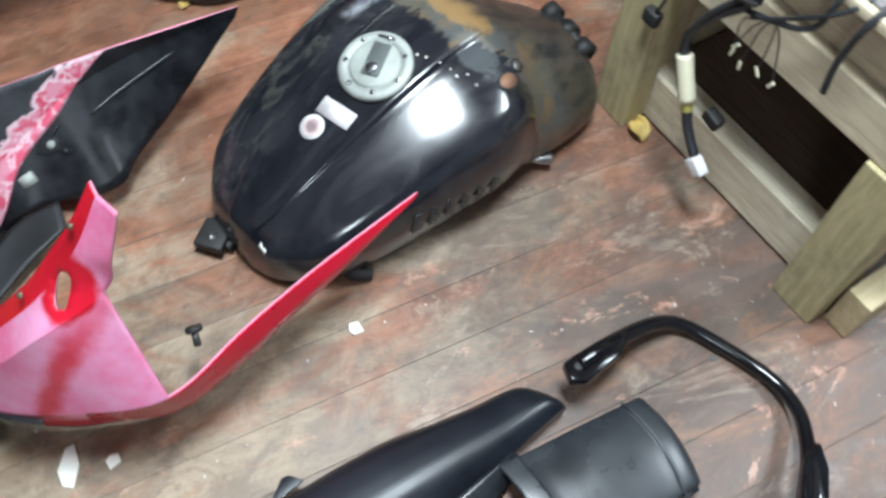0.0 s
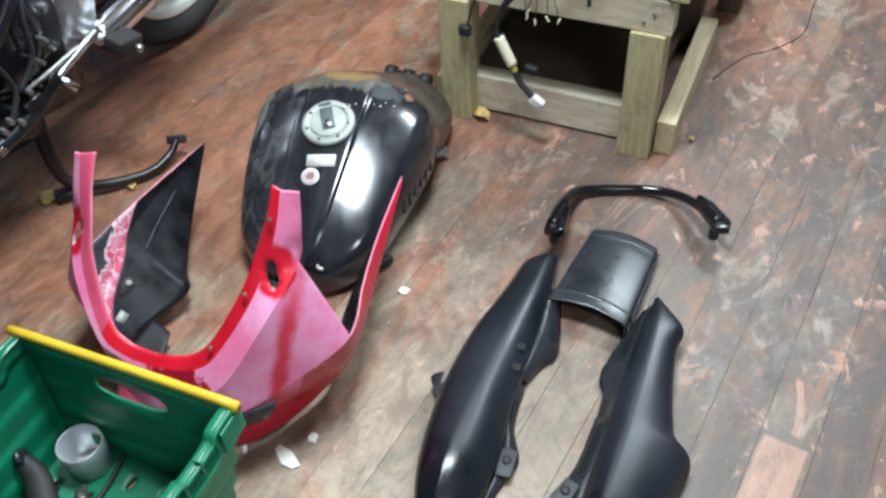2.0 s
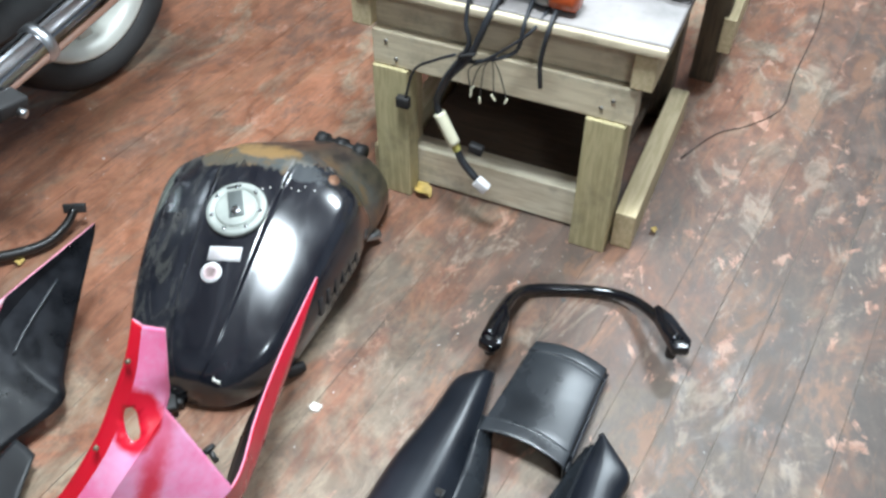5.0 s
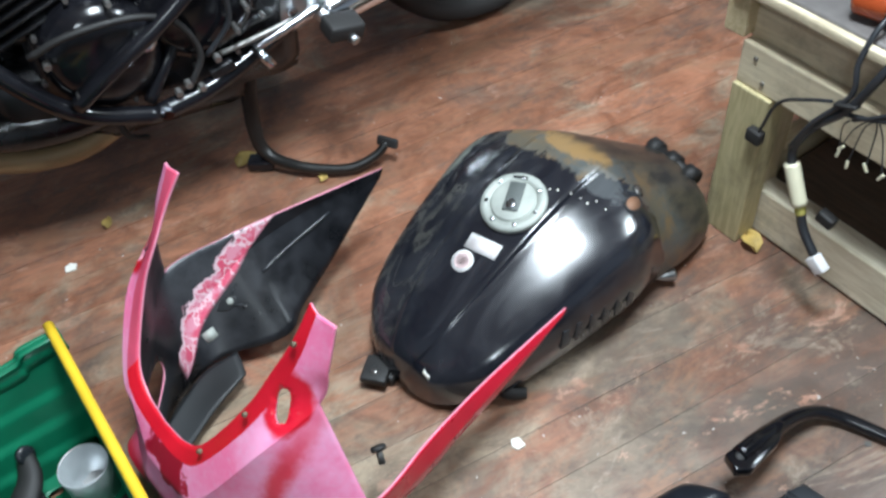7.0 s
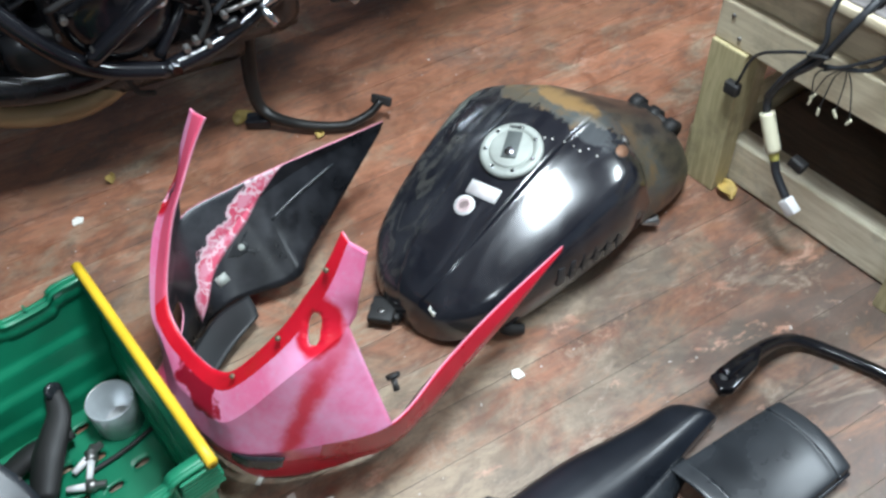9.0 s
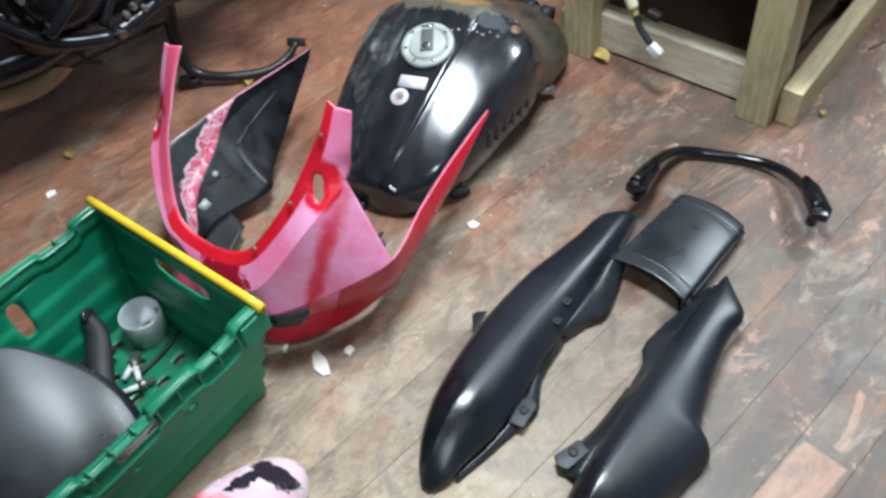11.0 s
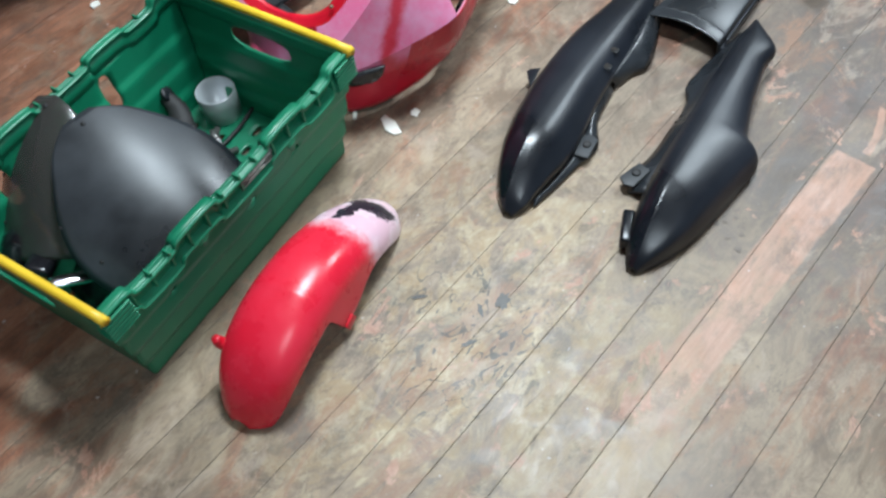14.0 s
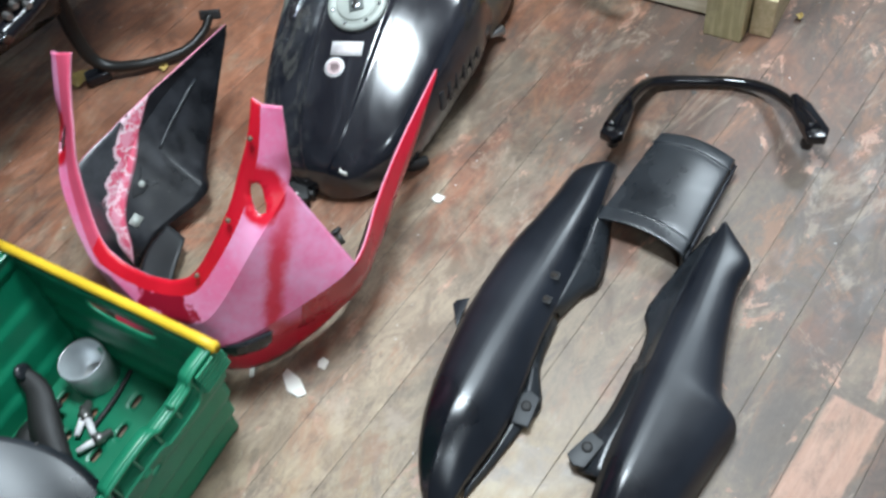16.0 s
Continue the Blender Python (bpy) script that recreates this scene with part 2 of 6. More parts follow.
def fairing_paint():
    """Sanded pink over red, with red left round the slots, the crease and the screen flange."""
    n = Nodes("sanded_pink_paint")
    x, y, z = n.xyz()
    side = n.math("ABSOLUTE", x)
    v = n.tree.nodes.new("ShaderNodeCombineXYZ")
    for s, val in zip(v.inputs, (side, y, z)):
        n.put(s, val)
    cloud, fine = n.noise(13, 5, 0.6), n.noise(90, 4, 0.7)
    pink = n.mix(n.ramp(cloud, 0.35, 0.7), (0.77, 0.160, 0.320), (0.81, 0.335, 0.530))
    pink = n.mix(n.ramp(fine, 0.45, 0.75, 0, 0.3), pink, (0.66, 0.42, 0.59))
    red = n.mix(n.ramp(cloud, 0.3, 0.7), (0.52, 0.004, 0.018), (0.64, 0.012, 0.034))
    wob = n.math("MULTIPLY", n.math("SUBTRACT", n.noise(30, 4), 0.5), 0.02)
    slot = n.ramp(n.math("ADD", n.near((0.178, 0.071, 0.333), v.outputs[0], (1, 0.8, 0.72)), wob), 0.036, 0.026)
    # crease that runs from below the slot to the chin
    line = n.math("SUBTRACT", side, n.math("MULTIPLY_ADD", z, 0.10, 0.176))
    crease = n.math("MULTIPLY", n.ramp(n.math("ABSOLUTE", n.math("ADD", line, wob)), 0.017, 0.002), n.ramp(z, 0.34, 0.25, 0.3, 0.9))
    low = n.ramp(n.math("ADD", z, wob), 0.150, 0.112, 0, 0.95)
    blob = n.near((-0.040, 0.205, 0.186), None, (0.60, 1, 1.3))
    blot = n.math("MULTIPLY", n.ramp(n.math("ADD", blob, n.math("MULTIPLY", wob, 3.2)), 0.032, 0.027), 0.92)
    mask = n.math("MAXIMUM", n.math("MAXIMUM", slot, crease), n.math("MAXIMUM", low, blot))
    c = n.mix(mask, pink, red)
    c = n.mix(blot, c, (0.30, 0.004, 0.022))
    n.bump(fine, 0.05, 0.0008)
    n.bsdf.inputs["Specular IOR Level"].default_value = 0.35
    return n.done(c, n.ramp(mask, 0, 1, 0.46, 0.32))


def fairing_inside():
    """Black plastic with pink overspray that crept in along the wing's fold."""
    n = Nodes("black_inside_with_overspray")
    x, y, z = n.xyz()
    cloud, fine = n.noise(16, 5, 0.65), n.noise(55, 5, 0.7)
    c = n.mix(n.ramp(cloud, 0.35, 0.7), (0.006, 0.0065, 0.008), (0.020, 0.021, 0.025))
    c = n.mix(n.ramp(fine, 0.66, 0.78, 0, 0.45), c, (0.13, 0.13, 0.14))
    d = n.math("SUBTRACT", z, n.math("MULTIPLY_ADD", y, -0.59, 0.0976))
    above = n.ramp(d, -0.002, 0.001)
    left = n.ramp(x, 0.0, 0.01)
    wing = n.math("MULTIPLY", n.math("MULTIPLY", above, left), n.math("MULTIPLY", n.ramp(z, 0.20, 0.192), n.ramp(y, 0.09, 0.06)))
    grey = n.mix(n.ramp(cloud, 0.3, 0.7), (0.030, 0.032, 0.037), (0.060, 0.063, 0.070))
    c = n.mix(n.math("MULTIPLY", wing, n.ramp(y, -0.17, -0.10)), c, grey)
    wob = n.math("MULTIPLY", n.math("SUBTRACT", n.noise(24, 5, 0.65), 0.5), 0.085)
    rag = n.math("ADD", d, wob)
    wide = n.math("MULTIPLY", n.ramp(y, -0.16, -0.06, 0.4, 1), 0.034)
    out = n.math("SUBTRACT", rag, wide)
    span = n.math("MULTIPLY", n.math("MULTIPLY", above, left), n.math("MULTIPLY", n.ramp(y, 0.105, 0.095), n.ramp(y, -0.19, -0.175)))
    band = n.math("MULTIPLY", n.ramp(out, 0.002, -0.001), span)
    ring = n.math("MULTIPLY", n.ramp(n.math("ABSOLUTE", out), 0.0055, 0.0025), span)
    cell = n.ramp(n.math("ABSOLUTE", n.math("SUBTRACT", n.noise(30, 3, 0.5), 0.5)), 0.030, 0.012)
    edge = n.math("MULTIPLY", n.math("MULTIPLY", n.ramp(n.math("ABSOLUTE", d), 0.0035, 0.0015), left), n.ramp(y, 0.09, 0.07))
    pink = n.mix(n.ramp(n.noise(40, 3), 0.42, 0.58), (0.60, 0.085, 0.15), (0.64, 0.25, 0.33))
    pink = n.mix(n.math("MAXIMUM", ring, n.math("MULTIPLY", cell, 0.85)), pink, (0.72, 0.52, 0.57))
    band = n.math("MAXIMUM", band, n.math("MAXIMUM", n.math("MULTIPLY", ring, 0.9), n.math("MULTIPLY", edge, 0.45)))
    c = n.mix(band, c, pink)
    n.bsdf.inputs["Specular IOR Level"].default_value = 0.32
    return n.done(c, n.math("ADD", n.ramp(cloud, 0.3, 0.7, 0.26, 0.40), n.math("MULTIPLY", band, 0.2)))


def mudguard_paint():
    n = Nodes("red_mudguard_paint")
    x, y, z = n.xyz()
    cloud, fine = n.noise(14, 5, 0.65), n.noise(120, 3, 0.7)
    red = n.mix(n.ramp(cloud, 0.3, 0.7), (0.68, 0.010, 0.032), (0.74, 0.026, 0.056))
    pink = n.mix(n.ramp(cloud, 0.35, 0.7), (0.72, 0.46, 0.54), (0.78, 0.65, 0.69))
    e = n.math("ADD", x, n.math("MULTIPLY", n.math("SUBTRACT", n.noise(22, 5, 0.7), 0.5), 0.07))
    c = n.mix(n.ramp(e, 0.155, 0.110), red, pink)
    b1 = n.math("ADD", n.near((0.048, 0.006, 0.062), None, (1.25, 0.62, 0.3)), n.math("MULTIPLY", n.math("SUBTRACT", n.noise(42, 5, 0.7), 0.5), 0.050))
    b2 = n.math("ADD", n.near((0.082, -0.012, 0.085), None, (0.58, 1.4, 0.3)), n.math("MULTIPLY", n.math("SUBTRACT", n.noise(42, 5, 0.7), 0.5), 0.050))
    blk = n.math("MAXIMUM", n.ramp(b1, 0.0245, 0.0215), n.ramp(b2, 0.0205, 0.0175))
    c = n.mix(blk, c, (0.020, 0.018, 0.028))
    c = n.mix(n.ramp(fine, 0.70, 0.76, 0, 0.5), c, (0.7, 0.35, 0.36))
    n.bump(fine, 0.04, 0.0006)
    return n.done(c, n.ramp(cloud, 0.3, 0.7, 0.24, 0.33))


def clear_smoke():
    n = Nodes("smoked_screen")
    n.bsdf.inputs["Transmission Weight"].default_value = 0.85
    return n.done((0.22, 0.20, 0.19), n.ramp(n.noise(12, 5, 0.7), 0.3, 0.7, 0.06, 0.18))


def glow(name, color, strength):
    n = Nodes(name)
    n.bsdf.inputs["Emission Color"].default_value = (*color, 1)
    n.bsdf.inputs["Emission Strength"].default_value = strength
    return n.done((0.8, 0.8, 0.8), 0.4)


M_FLOOR = floor_material()
M_PATCH = simple("bare_rust_brown", (0.26, 0.13, 0.075), 0.7)
M_JOINT = simple("dirt_filled_joint", (0.135, 0.118, 0.096), 0.9, spread=0.6, scale=25)
M_TANK, M_FAIR, M_FAIR_IN, M_MUD = tank_paint(), fairing_paint(), fairing_inside(), mudguard_paint()
M_RED = simple("red_flange_paint", (0.60, 0.006, 0.022), 0.34, spread=0.15)
M_CRIMSON = simple("crimson_lobe_paint", (0.56, 0.006, 0.030), 0.30, spread=0.2, scale=40)
M_CRIMSON.node_tree.nodes["Principled BSDF"].inputs["Specular IOR Level"].default_value = 0.35
M_PINK = simple("pale_pink_edge", (0.66, 0.24, 0.33), 0.45, spread=0.2)
M_ROSE = simple("sanded_rose_paint", (0.70, 0.085, 0.165), 0.45, spread=0.2, scale=40)
M_TAIL = simple("satin_black_plastic", (0.0060, 0.0080, 0.0125), 0.30, spread=0.5, scale=40, bump=0.02, dust=0.012)
M_TAIL_GREY = simple("matt_grey_black_plastic", (0.017, 0.020, 0.024), 0.26, spread=0.3, scale=70, dust=0.012)
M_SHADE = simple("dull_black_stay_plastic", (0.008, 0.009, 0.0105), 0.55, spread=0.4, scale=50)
M_STAND = simple("grimy_black_stand_paint", (0.014, 0.013, 0.012), 0.38, spread=0.6, scale=50, bump=0.08)
M_STAY = simple("dark_grey_inner_plastic", (0.014, 0.0155, 0.018), 0.50, spread=0.5, scale=50)
M_BLACK_GLOSS = simple("gloss_black_enamel", (0.007, 0.007, 0.009), 0.15, spread=0.4, scale=50, bump=0.02)
M_BLACK = simple("dull_black_rubber", (0.016, 0.015, 0.015), 0.6, spread=0.35, bump=0.1)
M_TYRE = simple("tyre_rubber", (0.018, 0.017, 0.017), 0.68, spread=0.25, bump=0.15)
M_CHROME = simple("chrome", (0.72, 0.74, 0.77), 0.12, 1.0, 0.12, 30)
M_ALLOY = simple("brushed_alloy", (0.50, 0.51, 0.52), 0.34, 1.0, 0.25, 80)
M_CAP = simple("dusty_alloy_cap", (0.34, 0.36, 0.33), 0.55, 0.25, 0.2, 120, 0.1)
M_FLAP = simple("dark_grey_flap", (0.085, 0.095, 0.092), 0.5, 0.2, 0.3, 90)
M_STEEL = simple("dull_steel", (0.30, 0.29, 0.28), 0.42, 0.9, 0.3, 90)
M_BRONZE = simple("dull_bronze_screw", (0.16, 0.12, 0.08), 0.5, 0.5, 0.3, 90)
M_CUP = simple("grey_cup_metal", (0.56, 0.59, 0.61), 0.34, 0.3, 0.15, 40)
M_CREAM = simple("cream_wheel_enamel", (0.55, 0.55, 0.50), 0.35, 0.2, 0.2, 30)
M_ENGINE = simple("oily_black_engine", (0.007, 0.007, 0.008), 0.24, 0.0, 0.5, 60, 0.05)
M_GOLD = simple("tan_exhaust_pipe", (0.27, 0.185, 0.095), 0.5, 0.2, 0.3, 30)
M_GREEN = simple("green_crate_plastic", (0.004, 0.185, 0.092), 0.38, spread=0.22, scale=30, dust=0.05)
M_YELLOW = simple("yellow_bar_plastic", (0.78, 0.50, 0.03), 0.40, spread=0.12, scale=60)
M_LABEL = simple("grey_crate_label", (0.045, 0.055, 0.052), 0.5)
M_WHITE = simple("white_sticker", (0.72, 0.70, 0.70), 0.5, spread=0.06)
M_CHIP = simple("white_plaster_chip", (0.74, 0.72, 0.66), 0.7, spread=0.08)
M_INK = simple("pink_ink", (0.56, 0.42, 0.42), 0.6, spread=0.1)
M_LEAF = simple("dry_yellow_leaf", (0.42, 0.29, 0.085), 0.6, spread=0.4, scale=150)
M_PINE = timber("weathered_pine", (0.45, 0.36, 0.205), (0.60, 0.49, 0.31), 0.3)
M_PINE_PALE = timber("pale_scuffed_pine", (0.56, 0.48, 0.34), (0.76, 0.69, 0.54), 0.55)
M_PINE_GREEN = timber("green_treated_pine", (0.37, 0.315, 0.165), (0.52, 0.44, 0.25), 0.42)
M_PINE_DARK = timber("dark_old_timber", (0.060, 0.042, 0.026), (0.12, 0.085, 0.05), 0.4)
M_PINE_GREY = timber("grey_scuffed_timber", (0.54, 0.45, 0.31), (0.70, 0.61, 0.44), 0.50)
M_TOP = simple("oil_stained_grey_board", (0.20, 0.182, 0.175), 0.46, spread=0.55, scale=45, bump=0.05)
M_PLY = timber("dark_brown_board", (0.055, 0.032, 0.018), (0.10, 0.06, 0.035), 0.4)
M_ORANGE = simple("orange_lens", (0.36, 0.060, 0.015), 0.30, spread=0.15)
M_WIRE = simple("wire_loom_sleeve", (0.022, 0.024, 0.028), 0.42, spread=0.3)
M_PLUG = simple("ivory_connector", (0.72, 0.68, 0.50), 0.45, spread=0.08)
M_OLIVE = simple("yellow_tape", (0.42, 0.38, 0.10), 0.5)
M_SMOKE = simple("dark_screen_plastic", (0.014, 0.018, 0.023), 0.31, spread=0.7, scale=45, bump=0.02, dust=0.06)
M_CLEAR = clear_smoke()
M_SPOT = simple("brown_drip_spot", (0.150, 0.115, 0.090), 0.5, spread=0.3, scale=200)
M_STAIN = simple("dark_oil_stain", (0.075, 0.070, 0.064), 0.42, spread=0.4, scale=200)
M_DUSTY = simple("pale_stain", (0.42, 0.36, 0.27), 0.7, spread=0.2, scale=120)
M_WALL = simple("blue_grey_wall_paint", (0.20, 0.225, 0.26), 0.7, spread=0.1, scale=6)
M_CEIL = simple("white_ceiling_paint", (0.72, 0.72, 0.70), 0.8, spread=0.05, scale=6)
M_GAP = simple("black_floor_joint", (0.022, 0.018, 0.015), 0.9)
M_TUBE = glow("lit_tube", (0.93, 0.98, 1.0), 2.0)


# ---- building blocks ----
def finish(bm, name, mats, smooth=True):
    me = bpy.data.meshes.new(name)
    bm.normal_update()
    bm.to_mesh(me)
    bm.free()
    for m in mats if isinstance(mats, (list, tuple)) else [mats]:
        me.materials.append(m)
    if smooth:
        me.shade_smooth()
    return me


def part(name, bm, material, parent, label="", smooth=True):
    ob = new(name, finish(bm, name, material, smooth))
    ob.parent = parent
    return tagged(ob, label)


def thing(name, label, category, m=None, group="", kind=""):
    ob = new(name)
    ob.empty_display_size = 0.05
    if m is not None:
        ob.matrix_world = m
    return tagged(ob, label, category, group, kind)


def spline(points, n):
    """n steps between each two of the points, on a smooth line through all."""
    p = np.array(points, float)
    ext = np.vstack([2 * p[0] - p[1], p, 2 * p[-1] - p[-2]])
    out = []
    for i in range(len(p) - 1):
        a, b, c, d = ext[i:i + 4]
        for k in range(n):
            t = k / n
            out.append(0.5 * (2 * b + (c - a) * t + (2 * a - 5 * b + 4 * c - d) * t * t + (3 * b - a - 3 * c + d) * t ** 3))
    out.append(p[-1])
    return np.array(out)


def dense(rows, nu, nv):
    a = np.array([spline(r, nv) for r in rows])
    return np.stack([spline(a[:, j], nu) for j in range(a.shape[1])], 1)


def add_grid(bm, rows, flip=False, mat=0, wrap=False):
    vs = [[bm.verts.new(p) for p in r] for r in rows]
    n = len(vs[0])
    made = []
    for i in range(len(vs) - 1):
        for j in range(n if wrap else n - 1):
            q = [vs[i][j], vs[i][(j + 1) % n], vs[i + 1][(j + 1) % n], vs[i + 1][j]]
            f = bm.faces.new(q[::-1] if flip else q)
            f.material_index = mat
            made.append(f)
    return vs, made


def add_tube(bm, points, radius, sides=10, steps=6, caps=True, mat=0, flat=1.0):
    """A round bar along a smooth line; radius may be one number or one a point."""
    line = spline(points, steps) if steps > 1 else np.array(points, float)
    if np.isscalar(radius):
        rad = np.full(len(line), radius)
    else:
        rad = np.interp(np.linspace(0, 1, len(line)), np.linspace(0, 1, len(radius)), radius)
    rings, side = [], None
    for i, p in enumerate(line):
        d = Vector(line[min(i + 1, len(line) - 1)] - line[max(i - 1, 0)]).normalized()
        if side is None:
            side = d.cross(Vector((0, 0, 1)) if abs(d.z) < 0.9 else Vector((1, 0, 0))).normalized()
        side = (side - d * side.dot(d)).normalized()
        up = d.cross(side)
        rings.append([Vector(p) + (side * math.cos(a) + up * math.sin(a) * flat) * rad[i] for a in (2 * math.pi * k / sides for k in range(sides))])
    vs, made = add_grid(bm, rings, wrap=True, mat=mat)
    if caps:
        bm.faces.new(vs[0]).material_index = mat
        bm.faces.new(vs[-1][::-1]).material_index = mat
    bmesh.ops.recalc_face_normals(bm, faces=bm.faces)
    return bm


def tube(points, radius, **kw):
    return add_tube(bmesh.new(), points, radius, **kw)


def add_box(bm, size, m=None, bevel=0.003, mat=0):
    b = bmesh.new()
    bmesh.ops.create_cube(b, size=1)
    bmesh.ops.scale(b, vec=size, verts=b.verts)
    if bevel:
        bmesh.ops.bevel(b, geom=list(b.edges), offset=bevel, segments=2, affect="EDGES", profile=0.6)
    for f in b.faces:
        f.material_index = mat
    if m is not None:
        bmesh.ops.transform(b, matrix=m, verts=b.verts)
    me = bpy.data.meshes.new("tmp")
    b.to_mesh(me)
    b.free()
    bm.from_mesh(me)
    bpy.data.meshes.remove(me)
    return bm


def box(size, m=None, bevel=0.003):
    return add_box(bmesh.new(), size, m, bevel)


def lathe(profile, m=None, sides=32):
    """A turned body: pairs of radius and height."""
    bm = bmesh.new()
    rings = [[(r * math.cos(2 * math.pi * k / sides), r * math.sin(2 * math.pi * k / sides), h) for k in range(sides)] for r, h in profile]
    vs, _ = add_grid(bm, rings, wrap=True)
    if profile[0][0] > 0:
        bm.faces.new(vs[0][::-1])
    if profile[-1][0] > 0:
        bm.faces.new(vs[-1])
    bmesh.ops.remove_doubles(bm, verts=bm.verts, dist=1e-5)
    bmesh.ops.recalc_face_normals(bm, faces=bm.faces)
    if m is not None:
        bmesh.ops.transform(bm, matrix=m, verts=bm.verts)
    return bm


def slab(outline, z0, z1, m=None, bevel=0.0):
    """A flat plate with the given outline."""
    bm = bmesh.new()
    lo = [bm.verts.new((x, y, z0)) for x, y in outline]
    hi = [bm.verts.new((x, y, z1)) for x, y in outline]
    bm.faces.new(lo[::-1])
    bm.faces.new(hi)
    n = len(lo)
    for i in range(n):
        bm.faces.new((lo[i], lo[(i + 1) % n], hi[(i + 1) % n], hi[i]))
    if bevel:
        bmesh.ops.bevel(bm, geom=list(bm.edges), offset=bevel, segments=2, affect="EDGES", profile=0.6)
    if m is not None:
        bmesh.ops.transform(bm, matrix=m, verts=bm.verts)
    return bm


def blob(rng, radius, n=14, rough=0.3, stretch=1.0):
    return [(radius * stretch * math.cos(a) * k, radius * math.sin(a) * k) for a, k in ((2 * math.pi * i / n, 1 + rng.uniform(-rough, rough)) for i in range(n))]


def solid(ob, thickness, offset=-1.0, inner=0, rim=0):
    mod = ob.modifiers.new("thickness", "SOLIDIFY")
    mod.thickness, mod.offset, mod.use_even_offset = thickness, offset, False
    mod.material_offset, mod.material_offset_rim = inner, rim
    return ob


def punch(bm, place, axes):
    """Opens an oval hole: place and the three half axes as (vector, length)."""
    place = Vector(place)

    def reach(co):
        d = co - place
        return sum(abs(d.dot(a) / s) ** 3 for a, s in axes) ** (1 / 3)

    gone = [f for f in bm.faces if min(reach(v.co) for v in f.verts) < 0.86]
    rim = {v for f in gone for v in f.verts}
    bmesh.ops.delete(bm, geom=gone, context="FACES")
    for v in rim:
        if v.is_valid and v.link_faces:
            r = reach(v.co)
            if r > 0:
                shift = (v.co - place) / r * 1.0
                depth = axes[2][0]
                keep = depth * (v.co - place).dot(depth)
                flat = shift - depth * shift.dot(depth)
                v.co = place + flat + keep


def axes_at(x, y, z, turn):
    return pose(x, y, z, 0, 0, turn)


# ---- the room ----
# unseen walls and ceiling; dark blue-grey walls keep reflections dark and cool
x0, x1, y0, y1, top = ROOM
for name, size, at in (("wall_north", (x1 - x0 + 0.4, 0.2, top), ((x0 + x1) / 2, y1 + 0.1, top / 2)), ("wall_south", (x1 - x0 + 0.4, 0.2, top), ((x0 + x1) / 2, y0 - 0.1, top / 2)),
                       ("wall_east", (0.2, y1 - y0, top), (x1 + 0.1, (y0 + y1) / 2, top / 2)), ("wall_west", (0.2, y1 - y0, top), (x0 - 0.1, (y0 + y1) / 2, top / 2))):
    ob = new(name, finish(box(size, pose(*at), 0), name, M_WALL, False))
    tagged(ob, "unseen workshop wall, plain dark blue-grey", "wall", kind="structure")
ceiling = new("ceiling", finish(box((x1 - x0 + 0.4, y1 - y0 + 0.4, 0.15), pose((x0 + x1) / 2, (y0 + y1) / 2, top + 0.075), 0), "ceiling", M_CEIL, False))
tagged(ceiling, "plain white painted workshop ceiling", "ceiling", kind="structure")


def strip_light(place, length, turn):
    ob = thing("ceiling_light", "unseen white four-tube fluorescent ceiling light, switched on", "ceiling light", pose(*place, 0, 0, turn), "ceiling tubes")
    part("tray", box((length + 0.06, 0.50, 0.06), pose(0, 0, 0.22), 0.005), M_CEIL, ob)
    for s in (-3, -1, 1, 3):
        part("fluorescent_tube", tube([(-length / 2, s * 0.055, 0.16), (length / 2, s * 0.055, 0.16)], 0.013, steps=1), M_TUBE, ob, "lit white fluorescent tube")
    for s in (-1, 1):
        part("lamp_holder", box((0.02, 0.46, 0.06), pose(s * (length / 2 + 0.01), 0, 0.17), 0.003), M_CEIL, ob)


for place, length, turn, watts in TUBES:
    strip_light(place, length, turn)


# ---- petrol tank ----
def soft_step(v, a, b):
    t = min(1.0, max(0.0, (v - a) / (b - a)))
    return t * t * (3 - 2 * t)


